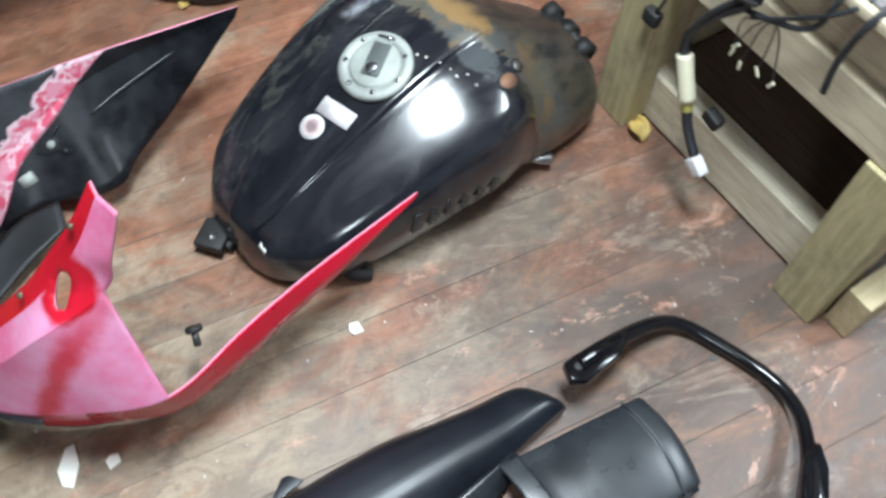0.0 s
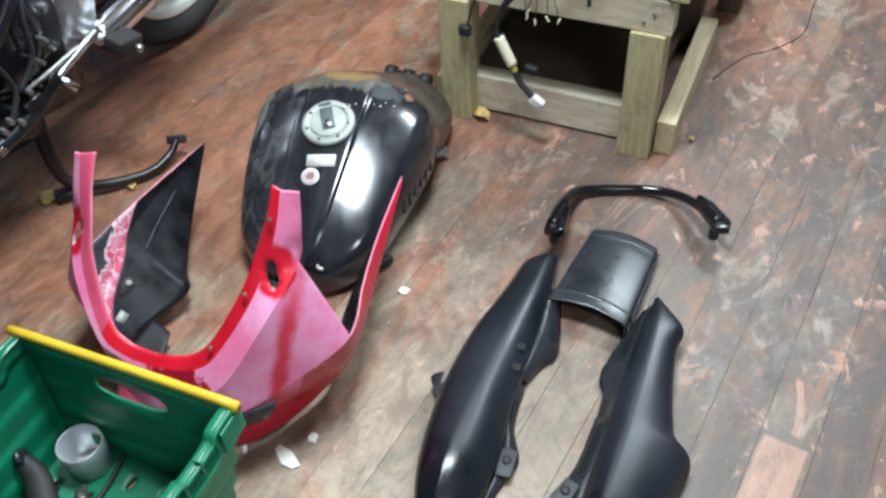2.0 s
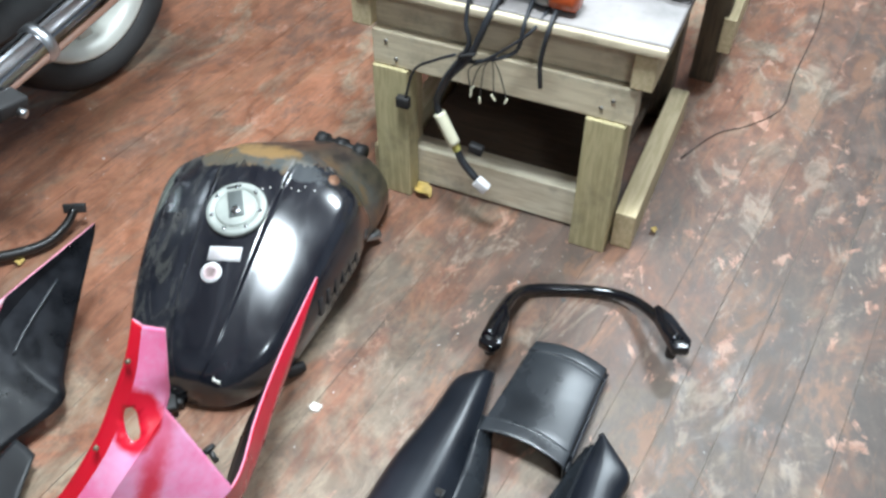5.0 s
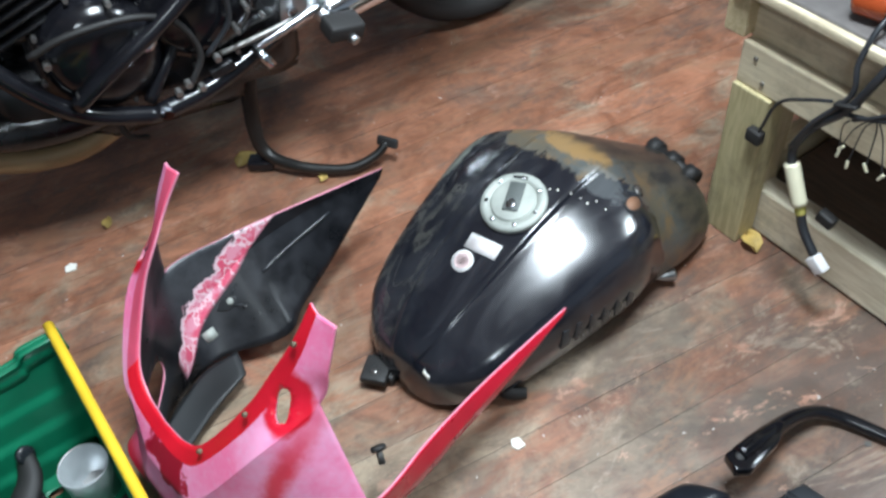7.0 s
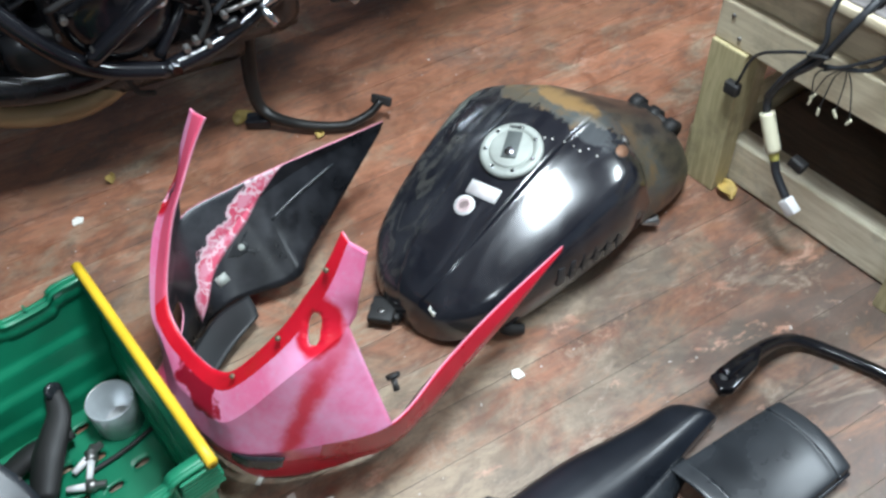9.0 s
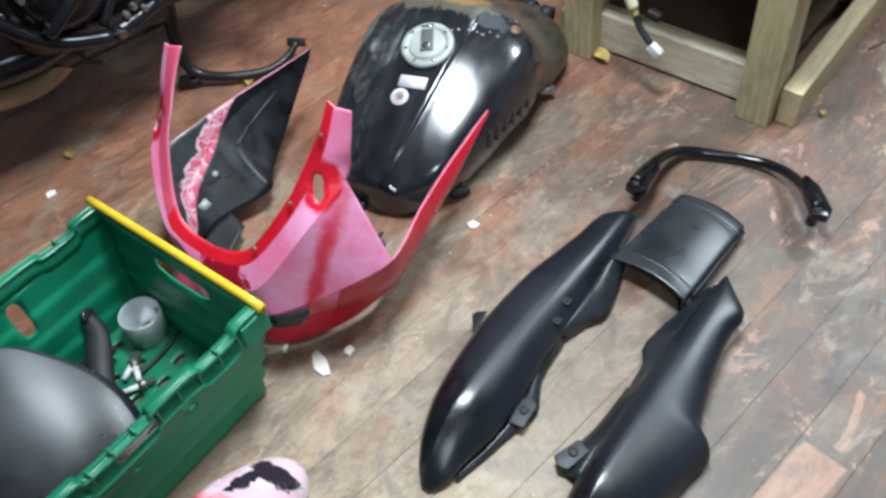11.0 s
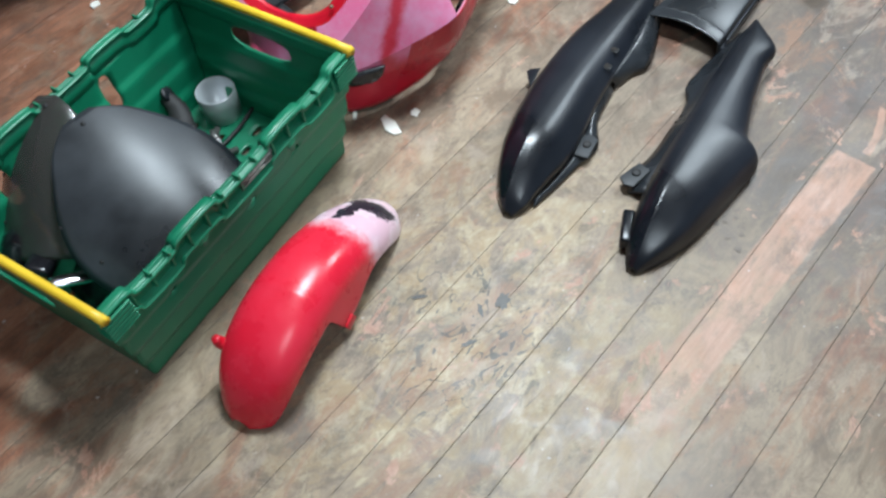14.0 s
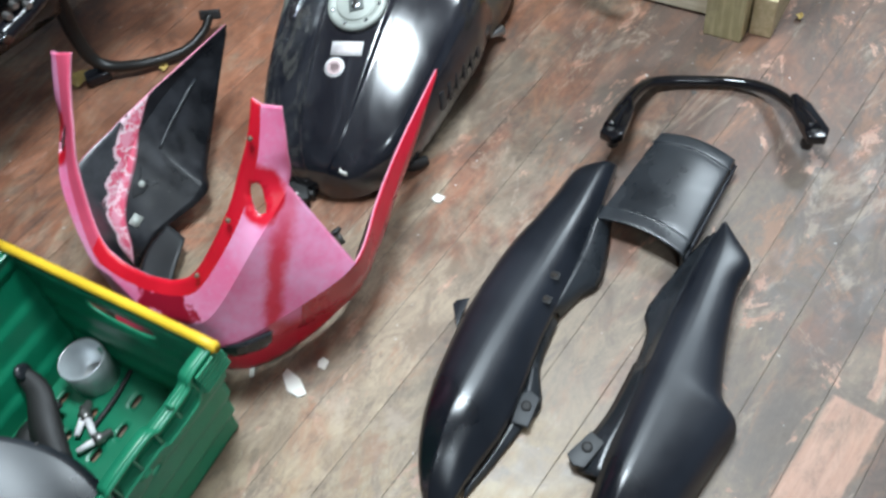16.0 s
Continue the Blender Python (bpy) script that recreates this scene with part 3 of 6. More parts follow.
def petrol_tank():
    ob = thing("petrol_tank", "scuffed black motorcycle petrol tank with bare patches, on the boards", "petrol tank", axes_at(0.13, 0.70, 0, 17))
    # station, half width, height; the head end drops away behind a rim
    stations = [(-0.008, 0.030, 0.050), (0.006, 0.078, 0.084), (0.05, 0.128, 0.122), (0.10, 0.152, 0.152), (0.18, 0.172, 0.189), (0.26, 0.186, 0.220), (0.33, 0.194, 0.238), (0.385, 0.196, 0.243), (0.412, 0.194, 0.241), (0.435, 0.190, 0.232),
                (0.47, 0.182, 0.211), (0.51, 0.171, 0.184), (0.55, 0.157, 0.157), (0.59, 0.137, 0.131), (0.622, 0.108, 0.108), (0.642, 0.06, 0.080)]
    saddle = [(0.0, 1.0), (0.14, 0.999), (0.27, 0.993), (0.315, 0.986), (0.345, 0.962), (0.43, 0.945), (0.62, 0.895), (0.80, 0.835), (0.885, 0.790), (0.945, 0.720), (0.985, 0.60), (1.0, 0.46), (0.975, 0.28), (0.92, 0.14), (0.85, 0.05)]
    nose = [(0.0, 1.0), (0.14, 0.995), (0.27, 0.98), (0.315, 0.97), (0.345, 0.96), (0.43, 0.93), (0.62, 0.85), (0.80, 0.73), (0.885, 0.64), (0.945, 0.54), (0.985, 0.44), (1.0, 0.33), (0.99, 0.22), (0.96, 0.12), (0.90, 0.05)]
    rows = []
    for x, w, h in stations:
        k = soft_step(x, 0.42, 0.50)
        bend = 0.040 * soft_step(x, 0.28, 0.40) * (1 - 0.6 * soft_step(x, 0.45, 0.6))
        drift = -0.045 * soft_step(x, 0.43, 0.62)
        side = []
        for (ya, za), (yb, zb) in zip(saddle, nose):
            y, z = ya + (yb - ya) * k, za + (zb - za) * k
            side.append((x - bend * y * y, y * w, max(0.010, z * h)))
        rows.append([(px, drift - py, pz) for px, py, pz in side[::-1]] + [(px, drift + py, pz) for px, py, pz in side[1:]])
    bm = bmesh.new()
    g = dense(rows, 5, 3)
    vs, _ = add_grid(bm, g)
    for ring in (vs[0], vs[-1]):
        bm.faces.new(ring)
    bm.faces.new([r[0] for r in vs] + [r[-1] for r in vs[::-1]])
    bmesh.ops.recalc_face_normals(bm, faces=bm.faces)
    skin = BVHTree.FromBMesh(bm)
    part("tank_shell", bm, M_TANK, ob)

    def on(x, y, lift=0.0, turn=0.0):
        """The pose on the shell above x, y, its z along the shell's normal."""
        at, normal, _, _ = skin.ray_cast(Vector((x, y, 0.5)), Vector((0, 0, -1)))
        if normal.z < 0:
            normal = -normal
        forward = (Vector((1, 0, 0)) - normal * normal.x).normalized()
        across = normal.cross(forward)
        m = Matrix((forward, across, normal)).transposed().to_4x4()
        m.translation = at + normal * lift
        return m @ pose(0, 0, 0, 0, 0, turn)

    # filler cap
    tilt = on(0.263, -0.003, -0.002)
    cap = part("filler_cap", lathe([(0.0, 0.0), (0.0535, 0.0), (0.0545, 0.006), (0.053, 0.0095), (0.048, 0.011), (0.0385, 0.0112), (0.038, 0.0085), (0.037, 0.0085), (0.0365, 0.0122), (0.034, 0.0128), (0.006, 0.0130), (0, 0.0130)], tilt, 48), M_CAP, ob, "dusty grey alloy filler cap ring")
    part("lock_flap", box((0.052, 0.026, 0.004), tilt @ pose(0.006, 0.002, 0.0142, 0, 0, 24), 0.0015), M_FLAP, cap, "dark grey lock flap")
    part("key_lock", lathe([(0, 0), (0.0085, 0), (0.0085, 0.004), (0.006, 0.005), (0, 0.005)], tilt @ pose(-0.008, -0.004, 0.0155), 16), M_CHROME, cap)
    part("key_slot", box((0.008, 0.0018, 0.001), tilt @ pose(-0.008, -0.004, 0.0207, 0, 0, 40), 0), M_BLACK, cap)
    part("cap_slot", box((0.005, 0.026, 0.002), tilt @ pose(0.040, 0.018, 0.0108, 0, 0, 24), 0.0008), M_STAY, cap)
    for k in range(7):
        a = 2 * math.pi * k / 7 + 0.3
        part("cap_bolt", lathe([(0, 0), (0.0038, 0), (0.0038, 0.002), (0, 0.003)], tilt @ pose(0.0437 * math.cos(a), 0.0437 * math.sin(a), 0.0105), 8), M_CHROME, cap)
    # stickers
    place = on(0.184, -0.009, 0.0006, 8)
    sticker = part("warning_sticker", slab([(-0.013, -0.029), (0.013, -0.029), (0.013, 0.029), (-0.013, 0.029)], -0.001, 0.0012, place), M_WHITE, ob, "white warning sticker")
    for k in range(5):
        part("print_line", box((0.0009, 0.046 if k < 4 else 0.025, 0.0003), place @ pose(-0.008 + 0.004 * k, 0, 0.0014), 0), M_INK, sticker)
    place = on(0.150, 0.004, 0.0006)
    disc = part("round_sticker", lathe([(0, -0.001), (0.0185, -0.001), (0.0185, 0.0012), (0, 0.0012)], place, 28), M_WHITE, ob, "round white sticker")
    for k in range(2):
        part("print_ring", lathe([(0.0125 - 0.004 * k, 0), (0.0135 - 0.004 * k, 0), (0.0135 - 0.004 * k, 0.0003), (0.0125 - 0.004 * k, 0.0003)], place @ pose(0, 0, 0.0013), 20), M_INK, disc)
    part("paint_chip", slab([(-0.004, -0.009), (0.003, -0.006), (0.002, 0.002), (0.006, 0.008), (-0.002, 0.006)], -0.0005, 0.001, on(0.006, -0.050, 0.0)), M_CHIP, ob)
    # white flecks along the edge of the paint, and a scrape on the rim
    rng = random.Random(21)
    for k in range(7):
        m = on(0.318 + 0.005 * k + rng.uniform(-0.007, 0.007), -0.034 - 0.013 * k + rng.uniform(-0.005, 0.005), 0.0, rng.uniform(-60, 60))
        r = rng.uniform(0.0007, 0.0019)
        part("paint_fleck", slab([(-1.6 * r, -r), (r, -1.2 * r), (1.5 * r, 0.6 * r), (-0.4 * r, 1.2 * r)], -0.0004, 0.0006, m), M_CHIP, ob)
    # fixing holes at the head end
    for x, y, r, mat in ((0.392, -0.136, 0.0135, M_PATCH), (0.430, -0.118, 0.011, M_STEEL)):
        m = on(x, y, 0.0)
        ring = part("fixing_hole", slab([(r * 1.45 * math.cos(a), r * math.sin(a)) for a in np.linspace(0, 5.9, 16)], -0.002, 0.0012, m, 0.0005), M_STAY, ob)
        part("hole_bottom", slab([(r * 1.2 * math.cos(a), r * 0.8 * math.sin(a)) for a in np.linspace(0, 5.9, 16)], 0.0, 0.0018, m, 0.0), mat, ring)
    # plain relief mark on the flank
    for k in range(6):
        mark_x = 0.190 + 0.027 * k
        at, normal, _, _ = skin.ray_cast(Vector((mark_x, -0.5, 0.095)), Vector((0, 1, 0)))
        part("flank_mark", box((0.020, 0.002, 0.036), pose(mark_x, at.y + 0.0002, 0.095, -4, 12, -5 + 2 * k), 0.0008), M_TAIL_GREY, ob)
    # lugs and hinge
    lug = part("rear_lug", box((0.050, 0.045, 0.014), pose(-0.020, 0.045, 0.022, 0, 0, 30), 0.004), M_BLACK, ob, "black steel mounting lug")
    part("lug_hole", lathe([(0, 0), (0.007, 0), (0.007, 0.003), (0, 0.003)], pose(-0.026, 0.042, 0.028), 12), M_STEEL, lug)
    part("rear_lug", box((0.03, 0.06, 0.02), pose(-0.008, 0.045, 0.012, 0, 0, 10), 0.005), M_BLACK, ob)
    part("fuel_tap_lug", tube([(0.10, -0.10, 0.02), (0.095, -0.135, 0.015), (0.115, -0.158, 0.012)], [0.012, 0.013, 0.009]), M_BLACK, ob)
    part("side_bolt", tube([(0.425, -0.15, 0.03), (0.44, -0.178, 0.028), (0.460, -0.190, 0.024)], [0.007, 0.007, 0.011]), M_ALLOY, ob, "dull alloy side bolt")
    ends = (Vector((0.630, -0.012, 0.102)), Vector((0.606, -0.118, 0.102)))
    hinge = part("hinge_bar", tube(ends, 0.012, steps=1), M_BLACK, ob, "black hinge tube across the head end")
    for f in (0.08, 0.5, 0.92):
        c, d = ends[0].lerp(ends[1], f), (ends[1] - ends[0]).normalized() * 0.011
        part("hinge_knuckle", tube([c - d, c + d], 0.019, steps=1, sides=14), M_BLACK, hinge)
    part("hinge_plate", box((0.080, 0.075, 0.008), pose(0.590, -0.062, 0.112, 0, 20, -12), 0.003), M_STAY, ob)


petrol_tank()


# ---- half fairing ----
def half_fairing():
    m = Matrix(((-0.225, -0.974, 0, -0.040), (0.974, -0.225, 0, 0.720), (0, 0, 1, 0), (0, 0, 0, 1)))
    ob = thing("front_fairing", "sanded pink and red motorcycle half fairing standing on the boards", "fairing", m)
    rim = [(0, .180, .205), (.050, .176, .214), (.090, .160, .241), (.134, .104, .316), (.150, .062, .368), (.159, .031, .406), (.160, .0, .444)]
    crease = [(0, .198, .192), (.055, .195, .201), (.099, .180, .223), (.147, .118, .295), (.164, .068, .346), (.172, .037, .385), (.174, .002, .438)]
    outer = [(0, .220, .168), (.064, .217, .176), (.120, .205, .193), (.181, .128, .286), (.205, .043, .334), (.208, .022, .384), (.202, -.003, .436)]
    waist = [(0, .236, .130), (.075, .232, .134), (.138, .214, .140), (.222, .130, .165), (.271, .046, .180)]
    foot = [(0, .221, .020), (.068, .214, .020), (.122, .193, .017), (.169, .131, .015)]
    lobe_top = [(.222, .130, .165), (.271, .046, .179), (.252, -.060, .178), (.243, -.110, .177), (.231, -.20, .175), (.218, -.360, .173)]
    lobe_fold = [(.206, .133, .112), (.266, .046, .128), (.258, -.060, .134), (.250, -.110, .139), (.238, -.20, .148), (.220, -.357, .169)]
    lobe_low = [(.186, .134, .075), (.244, .046, .076), (.243, -.060, .088), (.237, -.110, .098), (.230, -.207, .118), (.220, -.353, .165)]
    lobe_foot = [(.169, .131, .015), (.206, .046, .024), (.190, -.060, .036), (.186, -.115, .050), (.192, -.215, .082), (.218, -.350, .160)]
    wing_fold = [(.172, .124, .112), (.240, .046, .090), (.248, -.060, .135), (.248, -.110, .150), (.243, -.20, .160), (.217, -.352, .173)]
    wing_low = [(.164, .124, .075), (.212, .046, .056), (.196, -.060, .092), (.206, -.110, .102), (.222, -.207, .116), (.219, -.350, .167)]
    wing_foot = [(.169, .131, .015), (.184, .046, .028), (.132, -.062, .044), (.160, -.115, .050), (.200, -.215, .071), (.219, -.347, .160)]
    bm = bmesh.new()
    right = (outer, waist, lobe_top, lobe_fold, lobe_low)
    # the other cheek is pulled in towards its crease
    left = (outer[:1] + [tuple(a + k * (b - a) for a, b in zip(p, q)) for p, q, k in zip(crease[1:], outer[1:], (0.25, 0.25, 0.45, 0.7, 0.5, 0.4))],
            [waist[0], (.060, .216, .134), (.104, .188, .140), (.180, .122, .165), waist[4]],
            [(.180, .122, .165), (.271, .046, .180), (.264, -.060, .185), (.257, -.110, .185), (.243, -.20, .183), (.218, -.355, .177)], wing_fold, wing_low)
    for side in (-1, 1):
        flip = side > 0
        outer, waist, lobe_top, lobe_fold, lobe_low = right if side < 0 else left

        def put(rows, nu, nv, mat):
            """Rows may be (points, guide before, guide after); the guides only bend the line."""
            lines = []
            for points, before, after in rows:
                line = spline(([before] if before else []) + points + ([after] if after else []), nv)
                lines.append(line[nv if before else 0:len(line) - (nv if after else 0)])
            g = np.stack([spline([r[j] for r in lines], nu) for j in range(len(lines[0]))], 1)
            g[:, :, 0] *= side
            add_grid(bm, np.swapaxes(g, 0, 1), flip, mat)

        def free(*rows):
            return [(list(r), None, None) for r in rows]

        edge = rim if side < 0 else rim[:3] + [(.130, .104, .316), (.141, .062, .368), (.146, .031, .406), (.145, .0, .444)]
        under = lobe_foot if side < 0 else wing_foot
        band = [(0, .240, .108), (.075, .234, .110), (.136, .212, .112) if side < 0 else (.103, .186, .112), lobe_fold[0]]
        low = [(0, .232, .068), (.072, .226, .070), (.128, .202, .073) if side < 0 else (.100, .180, .073), lobe_low[0]]
        put([(edge[:3], None, edge[3]), (crease[:3], None, crease[3])], 3, 14, 6)
        put([(edge[2:], edge[1], None), (crease[2:], crease[1], None)], 3, 14, 6 if side < 0 else 9)
        put(free(crease, outer), 8, 14, 0)
        put([(outer[:5], None, outer[5]), (waist, None, lobe_top[2])], 14, 14, 0)
        put([(waist[:4], None, waist[4]), (band, None, lobe_fold[1])], 6, 14, 0)
        put([(band, None, lobe_fold[1]), (low, None, lobe_low[1]), (foot, None, under[1])], 5, 14, 0)
        put([(lobe_top, waist[2], None), (lobe_fold, band[2], None)], 6, 14, 3)
        put([(lobe_fold, band[2], None), (lobe_low, low[2], None), (under, foot[2], None)], 5, 14, 3)
    bmesh.ops.remove_doubles(bm, verts=bm.verts, dist=0.0012)
    bm.normal_update()
    skin = BVHTree.FromBMesh(bm)
    for f in bm.faces:
        f.smooth = True
    for e in bm.edges:
        if len(e.link_faces) == 2 and e.calc_face_angle(0) > 0.42:
            e.smooth = False
    for side in (-1, 1):
        n = Vector((side * 0.75, 0.55, 0.35)).normalized()
        up = Vector((-side * 0.30, -0.62, 0.9))
        up = (up - n * up.dot(n)).normalized()
        punch(bm, (side * 0.179, 0.078, 0.333), [(up, 0.021), (n.cross(up), 0.0080), (n, 0.04)])
    n = Vector((0.70, 0.70, 0.0)).normalized()
    flat = n.cross(Vector((0, 0, 1)))
    punch(bm, (0.128, 0.160, 0.118), [(flat, 0.050), (Vector((0, 0, 1)), 0.020), (n, 0.06)])
    shell = part("cowl", bm, [M_FAIR, M_PINK, M_FAIR_IN, M_CRIMSON, M_PINK, M_FAIR_IN, M_RED, M_PINK, M_PINK, M_ROSE, M_PINK, M_FAIR_IN, M_FAIR_IN], ob, smooth=False)
    solid(shell, 0.0035, -1, 2, 1)
    # chin vent and black lower edge on the other cheek
    vent = dense([[(-.118, .208, .137), (-.140, .200, .139), (-.166, .178, .141), (-.182, .163, .142)], [(-.112, .211, .112), (-.136, .203, .110), (-.166, .180, .112), (-.178, .168, .124)]], 3, 4)
    vent[:, :, 0] -= 0.007
    vent[:, :, 1] += 0.011
    b = bmesh.new()
    add_grid(b, vent)
    bmesh.ops.recalc_face_normals(b, faces=b.faces)
    solid(part("chin_vent", b, M_TAIL_GREY, ob, "matt black chin vent insert"), 0.004, 0)
    part("chin_seal", tube([(s * 0.157, 0.118, 0.016) if abs(s) == 1 else (s * 0.157, 0.118 + 0.088 * (1 - s * s) ** 0.7, 0.016) for s in (-1, -0.85, -0.6, -0.3, 0, 0.3, 0.6, 0.85, 1)], 0.011, steps=3), M_BLACK, ob, "black rubber edge under the chin")
    # screen screws
    for side in (-1,):
        for u, v, z in ((.165, .032, .403), (.141, .108, .312), (.095, .167, .238)):
            part("screen_screw", lathe([(0, 0), (0.0040, 0), (0.0040, 0.0012), (0, 0.002)], pose(side * (u + 0.001), v + 0.004, z + 0.003) @ Vector((side * 0.35, 0.35, 0.85)).to_track_quat("Z", "Y").to_matrix().to_4x4(), 10), M_BRONZE, ob)
    # inside of the wing: boss, tag and lower stay
    def inside(y, z, turn=0.0):
        """The pose on the wing's inner face, its z towards the middle."""
        at, normal, _, _ = skin.ray_cast(Vector((0.02, y, z + 0.06)), Vector((0.9, 0, -0.28)).normalized())
        if normal.x > 0:
            normal = -normal
        m = normal.to_track_quat("Z", "Y").to_matrix().to_4x4()
        m.translation = at + normal * 0.0045
        return m @ pose(0, 0, 0, 0, 0, turn)

    boss_at = inside(-.022, .095, 20)
    boss = part("inner_boss", slab([(-0.026, -0.004), (-0.008, -0.012), (0.008, -0.010), (0.014, 0.0), (0.008, 0.010), (-0.008, 0.010)], -0.004, 0.003, boss_at, 0.001), M_STAY, ob, "moulded grey mounting boss")
    part("boss_hole", lathe([(0.0028, 0), (0.0058, 0), (0.0058, 0.003), (0.0028, 0.003)], boss_at @ pose(0.002, 0, 0.003), 14), M_CAP, boss)
    for k in (-1, 1):
        part("boss_web", box((0.030, 0.002, 0.006), boss_at @ pose(0.012, k * 0.012, 0.001, 0, 0, k * 38), 0.0006), M_TAIL_GREY, boss)
    part("maker_tag", box((0.022, 0.018, 0.001), inside(.032, .058, 15), 0), M_CAP, ob, "silver paper tag")
    part("fold_rib", tube([(.214, -.09, .118), (.222, -.15, .128), (.226, -.24, .142)], 0.0025), M_TAIL_GREY, ob)
    stay = part("lower_stay", bmesh.new(), M_SHADE, ob, "flat dark grey lower stay")
    b = bmesh.new()
    add_grid(b, dense([[(.120, .175, .034), (.152, .120, .034), (.170, .070, .038), (.160, .015, .046)], [(.095, .180, .030), (.118, .130, .030), (.136, .080, .034), (.136, .020, .042)], [(.060, .190, .027), (.076, .150, .027), (.100, .095, .031), (.118, .026, .038)]], 4, 5))
    b.to_mesh(stay.data)
    b.free()
    stay.data.shade_smooth()
    solid(stay, 0.004, 0)
    # screw that sticks out of the other wing
    bolt = part("loose_bolt", tube([(-.196, -.020, .105), (-.182, -.026, .122)], 0.005, steps=1), M_STEEL, ob, "dull steel fixing bolt with washer")
    part("washer", tube([(-.184, -.0255, .120), (-.180, -.027, .124)], 0.011, steps=1, sides=16), M_BLACK, bolt)


half_fairing()


# ---- tail panels ----
def tail_panel(m, label, table, notch, lugs, mirror, slant=0.0, slots=()):
    """A hollow boat-shaped side panel; stations of outer edge and its height, crest and its height, inner edge and its height."""
    ob = thing("motorcycle_side_panel", label, "side panel", m, "tail panels")
    rows = []
    for x, o, zo, c, h, i, zi in table:
        keel = 1 - soft_step(x, 0.05, 0.15)
        rise, fall = h - zo, h - zi
        near = [(o + (c - o) * f, zo + rise * v) for f, v in ((0, 0), (0.03, 0.34), (0.12, 0.62), (0.32, 0.82 - 0.05 * keel), (0.64, 0.945 - 0.075 * keel), (0.90, 0.992 - 0.032 * keel))]
        far = [(c + (i - c) * f, h - fall * v) for f, v in ((0.10, 0.006 + 0.05 * keel), (0.34, 0.07 + 0.13 * keel), (0.66, 0.34 + 0.12 * keel), (0.93, 0.84), (1.0, 1.0))]
        lower = [(i + (i - c) * 0.02, zi * 0.72), (i - (i - c) * 0.03, max(0.003, zi * 0.25))]
        cutback = slant * soft_step(x, 0.40, 0.65)
        rows.append([(x - cutback * max(0.0, (y - i) / 0.06), y, z) for y, z in near + [(c, h)] + far + lower])
    bm = bmesh.new()
    add_grid(bm, dense(rows, 5, 3), flip=mirror)
    skin = BVHTree.FromBMesh(bm)
    for x, y in slots:
        at, normal, _, _ = skin.ray_cast(Vector((x, y, 0.3)), Vector((0, 0, -1)))
        turn = (normal if normal.z > 0 else -normal).to_track_quat("Z", "Y").to_matrix().to_4x4()
        turn.translation = at
        rim = part("clip_slot", box((0.013, 0.024, 0.002), turn, 0.0008), M_SHADE, ob)
        part("slot_bottom", box((0.009, 0.019, 0.002), turn @ pose(0, 0, 0.0006), 0), M_GAP, rim)
    body = part("panel_shell", bm, M_TAIL, ob)
    solid(body, 0.003, -1)
    b = bmesh.new()
    add_grid(b, dense(notch, 3, 3))
    bmesh.ops.recalc_face_normals(b, faces=b.faces)
    solid(part("inner_flange", b, M_TAIL_GREY, ob, "lighter satin grey-black inner flange"), 0.003, 0)
    for x, y, z, turn in lugs:
        lug = part("fixing_lug", slab([(-0.026, -0.013), (0.022, -0.016), (0.030, 0.0), (0.022, 0.016), (-0.026, 0.013)], 0, 0.006, pose(x, y, z, 0, 0, turn), 0.0015), M_STAY, ob)
        part("lug_bush", lathe([(0.0035, 0), (0.008, 0), (0.008, 0.003), (0.0035, 0.003)], pose(x + 0.004, y, z + 0.0055), 14), M_BLACK, lug)
        part("lug_nut", lathe([(0, 0), (0.0033, 0), (0.0033, 0.002), (0, 0.002)], pose(x + 0.004, y, z + 0.0057), 8), M_STEEL, lug)
    return ob


left_table = [(-0.004, 0.004, 0.002, 0.000, 0.012, -0.012, 0.006), (0.020, 0.027, 0.003, 0.008, 0.037, -0.027, 0.020), (0.055, 0.049, 0.004, 0.014, 0.058, -0.033, 0.030), (0.095, 0.066, 0.004, 0.019, 0.072, -0.039, 0.034),
              (0.135, 0.078, 0.004, 0.023, 0.0785, -0.045, 0.036), (0.20, 0.090, 0.004, 0.025, 0.0780, -0.043, 0.038), (0.30, 0.098, 0.004, 0.025, 0.0755, -0.031, 0.039), (0.42, 0.093, 0.004, 0.023, 0.0710, -0.029, 0.040),
              (0.52, 0.079, 0.004, 0.020, 0.0655, -0.022, 0.041), (0.59, 0.069, 0.004, 0.018, 0.0600, -0.012, 0.041), (0.635, 0.064, 0.006, 0.018, 0.0550, -0.006, 0.038), (0.652, 0.060, 0.010, 0.018, 0.0500, -0.004, 0.034), (0.660, 0.056, 0.010, 0.016, 0.0420, -0.003, 0.028)]
left_flange = [[(0.345, -0.028, 0.036), (0.40, -0.029, 0.040), (0.48, -0.024, 0.043), (0.56, -0.016, 0.043)], [(0.355, -0.034, 0.020), (0.405, -0.044, 0.026), (0.455, -0.046, 0.034), (0.565, -0.026, 0.036)], [(0.355, -0.034, 0.006), (0.405, -0.050, 0.008), (0.445, -0.068, 0.010), (0.575, -0.032, 0.022)]]
left = tail_panel(axes_at(-0.218, 0.19, 0, 8), "satin black motorcycle tail side panel with a grey inner flange", left_table, left_flange, [(0.188, -0.058, 0.016, 8)], False, 0.036, [(0.392, -0.008), (0.350, -0.014)])
